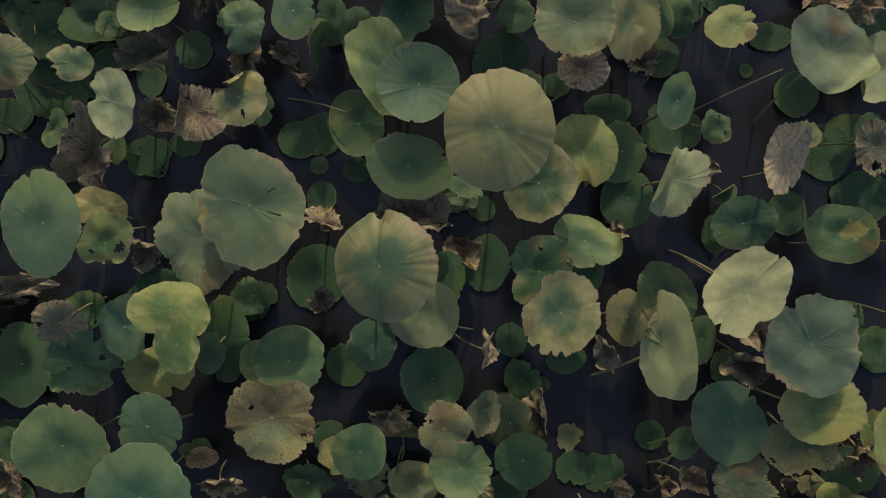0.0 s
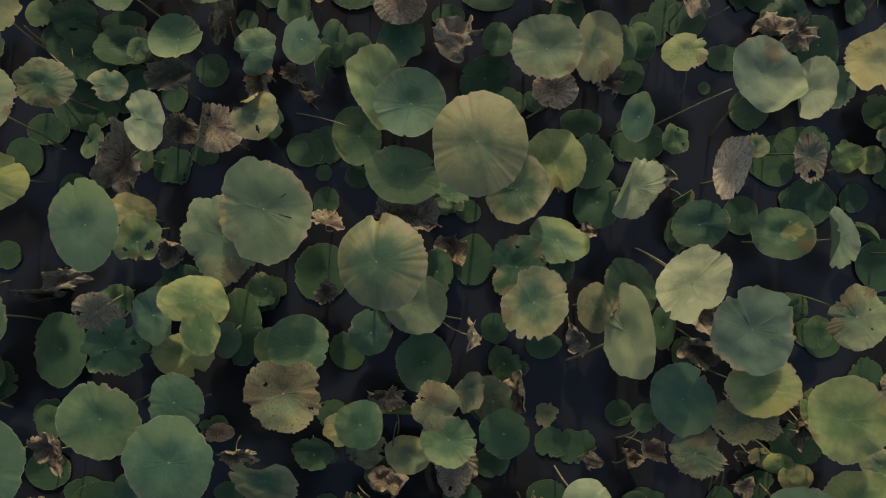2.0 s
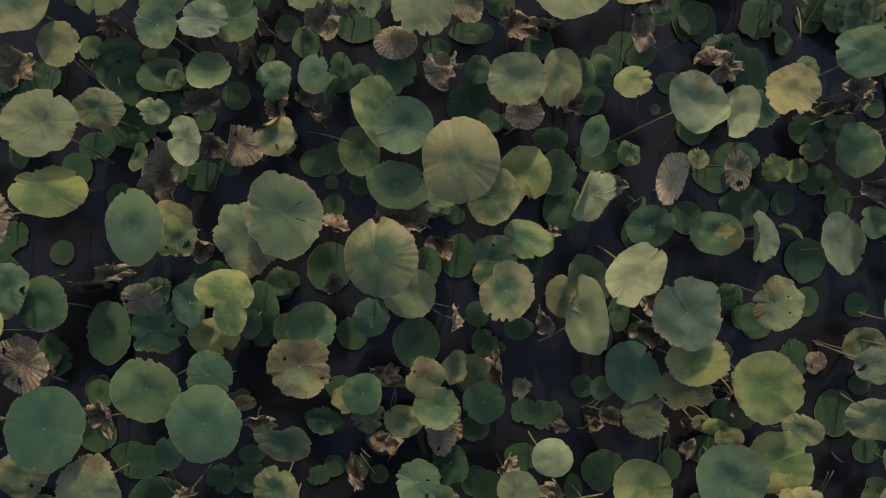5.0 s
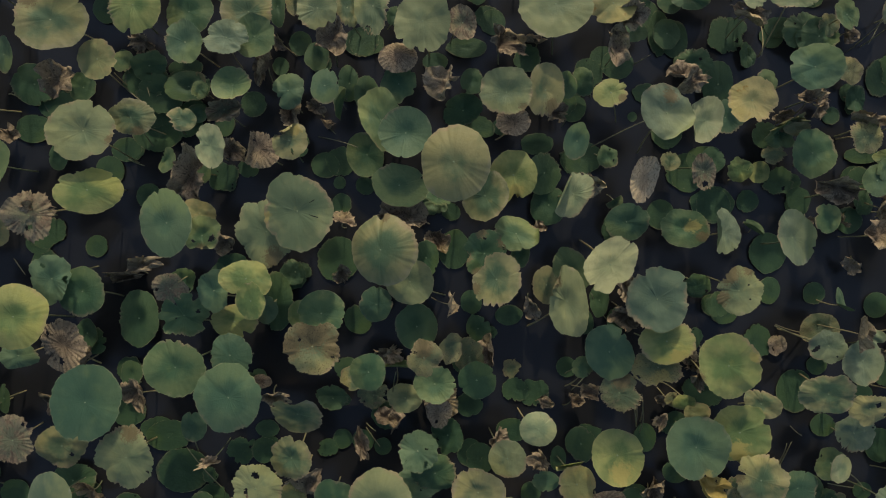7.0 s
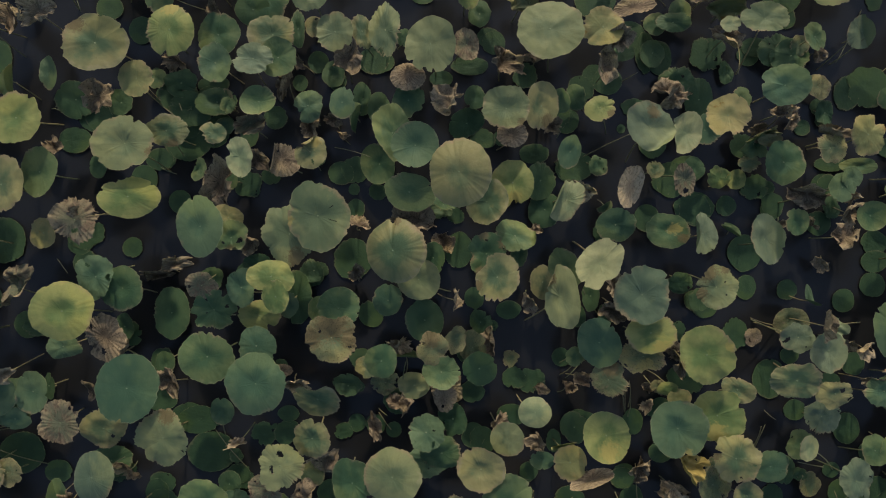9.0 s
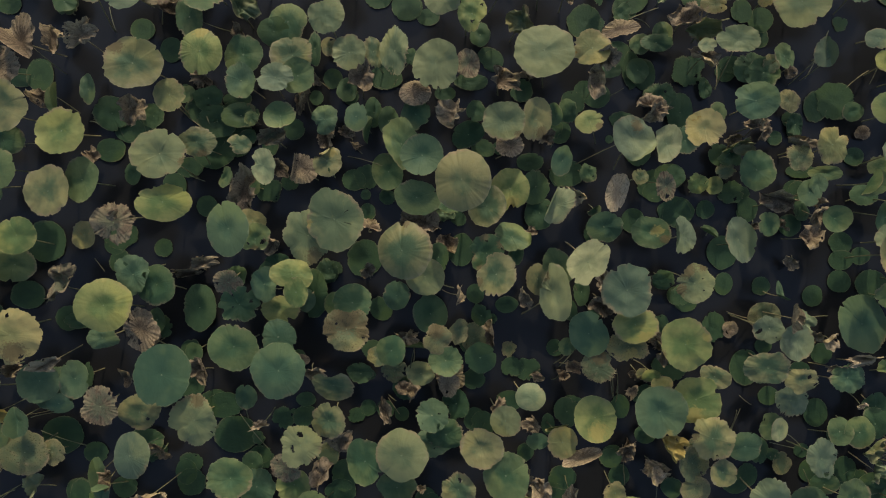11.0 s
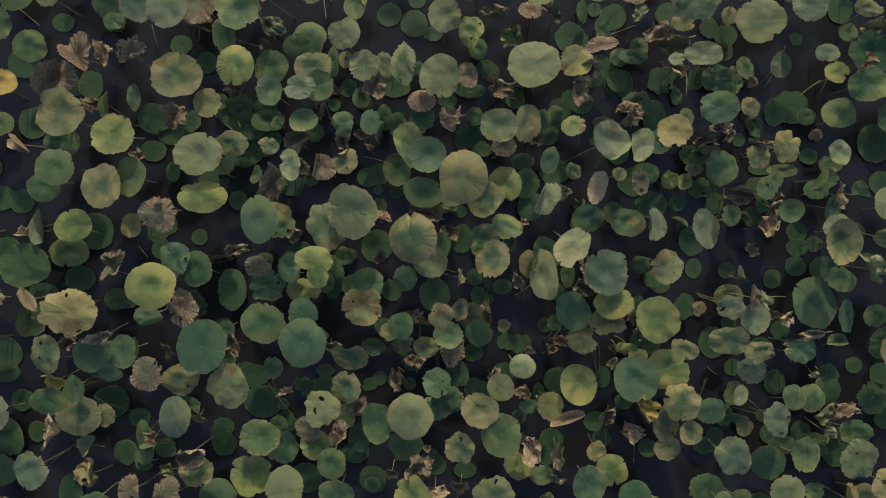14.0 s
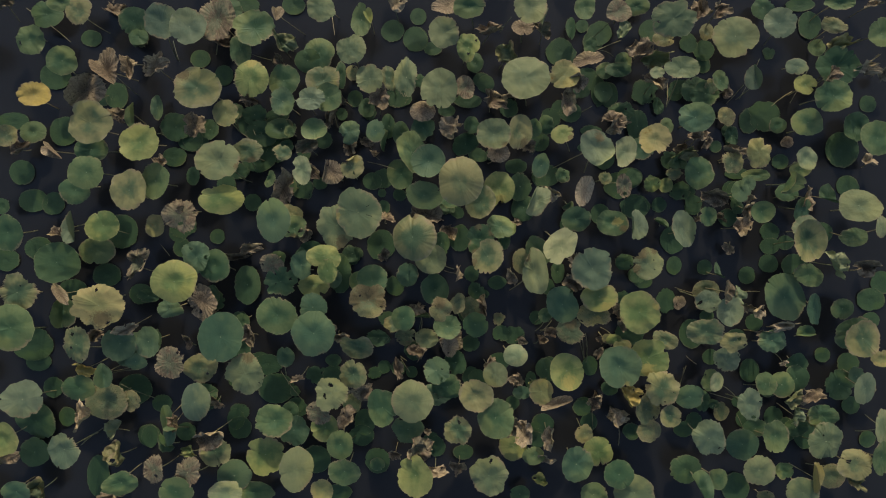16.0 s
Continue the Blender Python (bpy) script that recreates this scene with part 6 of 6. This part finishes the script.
leaf("float", "ragged", -0.867, -1.851, 0.011, 0.091)
leaf("float", "ragged", 2.472, -1.353, 0.012, 0.194, 0.80, 0)
leaf("float", "ragged", 0.965, -1.351, 0.005, 0.143, 0.91, 0)
leaf("float", "ragged", 1.671, 2.301, 0.006, 0.130, 0.90, 0)
leaf("dark", "torn", 3.413, 1.744, 0.150, 0.190, 0.87, 0, tip=-4)
leaf("dark", "torn", 1.958, 2.388, 0.100, 0.115, 0.78, 90, tip=-10)
leaf("spot", "torn", 2.147, -1.388, 0.150, 0.073, 0.89, 0, tip=-3)
leaf("float", "ragged", 1.476, -1.738, 0.009, 0.118, 0.86, 0)
leaf("dry", "crumpled", 2.314, -1.109, 0.300, 0.162, 0.53, 90, tip=-7)
leaf("float", "ragged", 2.376, -0.880, 0.012, 0.109, 0.92, 0)
leaf("rust", "torn", 2.308, -1.022, 0.100, 0.082)
leaf("dark", "torn", -1.139, -0.283, 0.060, 0.142, 0.76, 0, tip=-18)
leaf("dark", "round", -1.762, -0.318, 0.120, 0.123, 0.87, 90, tip=8)
leaf("dry", "crumpled", -2.652, -0.323, 0.050, 0.182, 0.30, 10, tip=-7)
leaf("float", "ragged", -2.631, -1.145, 0.009, 0.127, 0.87, 0)
leaf("float", "flat", -2.385, -1.677, 0.009, 0.152, 0.72, 0)
leaf("float", "flat", -1.401, -1.676, 0.010, 0.110, 0.69, 0)
leaf("dry", "torn", -1.449, -1.240, 0.100, 0.107, 0.62, 0, tip=-13)
leaf("spot", "torn", -0.445, -1.354, 0.120, 0.139, 0.88, 0, tip=11)
leaf("dry", "crumpled", -0.328, -1.560, 0.100, 0.116, 0.92, 0, tip=-8)
leaf("ash", "crumpled", -0.285, -0.996, 0.120, 0.116, 0.69, -20, tip=-23)
leaf("dry", "crumpled", 1.291, -1.401, 0.100, 0.098, 0.73, 0, tip=-13)
leaf("float", "ragged", 2.194, -1.628, 0.008, 0.126, 0.87, 0)
leaf("float", "flat", 1.420, -0.738, 0.009, 0.109, 0.77, 90)
leaf("float", "flat", 2.643, -0.657, 0.009, 0.126, 0.80, 0)


# ---- unseen belt of the same growth, added round the pond to shade its margins ----
def shade_belt():
    rng = random.Random(4021)
    spots = []
    while len(spots) < 230:
        x, y = rng.uniform(-7.2, 7.4), rng.uniform(-4.5, 5.0)
        if -6.1 < x < 6.3 and -3.75 < y < 3.55:
            continue
        high = len(spots) < 130
        r = rng.uniform(0.13, 0.25) if high else rng.uniform(0.09, 0.17)
        if any(h == high and (x - a) ** 2 + (y - b) ** 2 < (0.8 * (r + c)) ** 2 for a, b, c, h in spots):
            continue
        spots.append((x, y, r, high))
        if high:
            kind = rng.choice(("green", "green", "blue", "sage", "grey", "mellow", "lime", "spot", "rust", "dry"))
            leaf(kind, "crumpled" if kind == "dry" else rng.choice(("round", "wavy", "torn", "bowl")), x, y, rng.uniform(0.25, 0.62), r, rng.uniform(0.75, 1.0), rng.choice((0, 45, 90, -45)), tip=rng.uniform(-9, 9))
        else:
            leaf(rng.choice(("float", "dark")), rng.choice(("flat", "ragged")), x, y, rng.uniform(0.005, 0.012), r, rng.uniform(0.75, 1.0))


shade_belt()


# ---- bare stalks whose leaves have rotted away ----
def bare_stalk(x, y, tx, ty, top, label="thin bare lotus stalk leaning over the water"):
    rng = random.Random(int(abs(x * 977 + y * 331)))
    start, end = Vector((0, 0, -0.06)), Vector((tx - x, ty - y, top))
    knee = start.lerp(end, 0.55) + Vector((rng.uniform(-0.03, 0.03), rng.uniform(-0.03, 0.03), 0.05))
    line = [start * (1 - k) ** 2 + knee * 2 * k * (1 - k) + end * k * k for k in np.linspace(0, 1, 9)]
    mesh = tube_mesh(line, np.linspace(0.0055, 0.0035, 9))
    mesh.materials.append(STALK)
    ob = tagged(new("lotus_stalk", mesh), label, "stalk", "bare stalks", "thing")
    ob.location = (x, y, 0)
    return ob


bare_stalk(3.76, 1.65, 3.75, 1.77, 0.45)
bare_stalk(1.81, 1.54, 1.98, 1.61, 0.10)
bare_stalk(-3.75, -0.11, -3.54, -0.30, 0.05)
bare_stalk(-3.30, -2.31, -2.85, -2.00, 0.30)
bare_stalk(1.90, -1.70, 1.77, -1.42, 0.30)
bare_stalk(1.91, -1.77, 1.84, -1.42, 0.30)
bare_stalk(-0.54, -1.63, -0.43, -1.68, 0.08)
bare_stalk(3.13, -2.07, 3.10, -1.75, 0.20)
bare_stalk(-3.77, 1.32, -3.55, 1.26, 0.15)
bare_stalk(1.53, -1.09, 1.29, -1.33, 0.05)
bare_stalk(-2.71, 1.39, -2.28, 1.10, 0.30)
bare_stalk(-2.71, 0.76, -2.40, 0.64, 0.20)
bare_stalk(1.37, 0.01, 1.44, -0.15, 0.50)
bare_stalk(0.95, -1.48, 1.09, -1.34, 0.10)
bare_stalk(1.19, 0.96, 1.25, 1.06, 0.05)
bare_stalk(-0.29, -1.48, -0.23, -1.11, 0.30)
bare_stalk(-5.58, 3.06, -4.67, 2.42, 0.30)
bare_stalk(4.89, 2.19, 4.40, 1.58, 0.30)
bare_stalk(1.99, 2.51, 2.22, 2.66, 0.35)
bare_stalk(-1.42, 2.91, -1.31, 2.48, 0.30)
bare_stalk(2.32, 2.28, 2.03, 2.26, 0.30)
bare_stalk(2.37, -2.15, 2.38, -1.81, 0.20)
bare_stalk(3.11, -0.79, 3.31, -0.87, 0.30)
bare_stalk(-2.51, 1.47, -2.35, 1.24, 0.20)
bare_stalk(0.77, 2.58, 0.93, 2.73, 0.20)
bare_stalk(3.86, 1.69, 3.93, 1.82, 0.40)
bare_stalk(-1.02, 0.94, -0.56, 0.79, 0.20)
bare_stalk(5.37, -2.64, 5.57, -2.47, 0.30)
bare_stalk(4.71, -3.05, 4.95, -3.00, 0.20)
bare_stalk(2.00, -2.08, 1.96, -2.55, 0.15)
bare_stalk(-4.77, -2.77, -4.36, -2.55, 0.25)
bare_stalk(-3.95, -1.81, -4.12, -1.77, 0.35)
bare_stalk(-3.55, 2.67, -3.40, 2.24, 0.05)
bare_stalk(-3.96, 1.80, -4.07, 1.98, 0.35)
bare_stalk(-2.18, 2.28, -2.36, 2.23, 0.40)
bare_stalk(-4.13, 1.06, -4.26, 1.01, 0.30)
bare_stalk(-2.61, 1.34, -2.60, 1.41, 0.30)
bare_stalk(-3.93, -1.72, -4.24, -1.78, 0.20)
bare_stalk(-3.73, -2.21, -4.05, -1.92, 0.30)
bare_stalk(-3.30, -2.50, -2.97, -2.19, 0.35)
bare_stalk(-4.82, -2.85, -4.26, -2.47, 0.30)
bare_stalk(-1.76, -2.30, -2.04, -1.78, 0.20)
bare_stalk(3.05, -2.30, 3.11, -1.72, 0.25)
bare_stalk(3.40, -1.77, 3.13, -1.60, 0.20)
bare_stalk(3.88, -2.24, 3.38, -2.05, 0.30)
bare_stalk(1.92, -1.67, 1.83, -1.30, 0.30)
bare_stalk(1.90, -1.70, 1.79, -1.31, 0.30)
bare_stalk(2.33, -2.88, 2.26, -2.42, 0.20)
bare_stalk(4.28, 2.41, 3.87, 1.69, 0.10)
bare_stalk(4.68, 1.84, 4.20, 1.56, 0.25)
bare_stalk(2.99, 2.01, 2.89, 1.56, 0.20)
bare_stalk(1.42, 0.79, 1.87, 0.99, 0.35)
bare_stalk(4.84, 2.34, 4.83, 2.41, 0.30)
bare_stalk(2.43, 2.52, 1.97, 2.24, 0.35)
bare_stalk(3.45, -0.85, 2.95, -0.72, 0.30)
bare_stalk(4.23, -0.81, 3.78, -0.78, 0.30)
bare_stalk(4.16, -3.03, 3.75, -2.34, 0.25)
bare_stalk(1.66, -0.75, 1.43, -0.46, 0.20)
bare_stalk(-0.36, -1.92, -0.51, -1.64, 0.10)
bare_stalk(1.22, -1.23, 1.36, -1.06, 0.25)
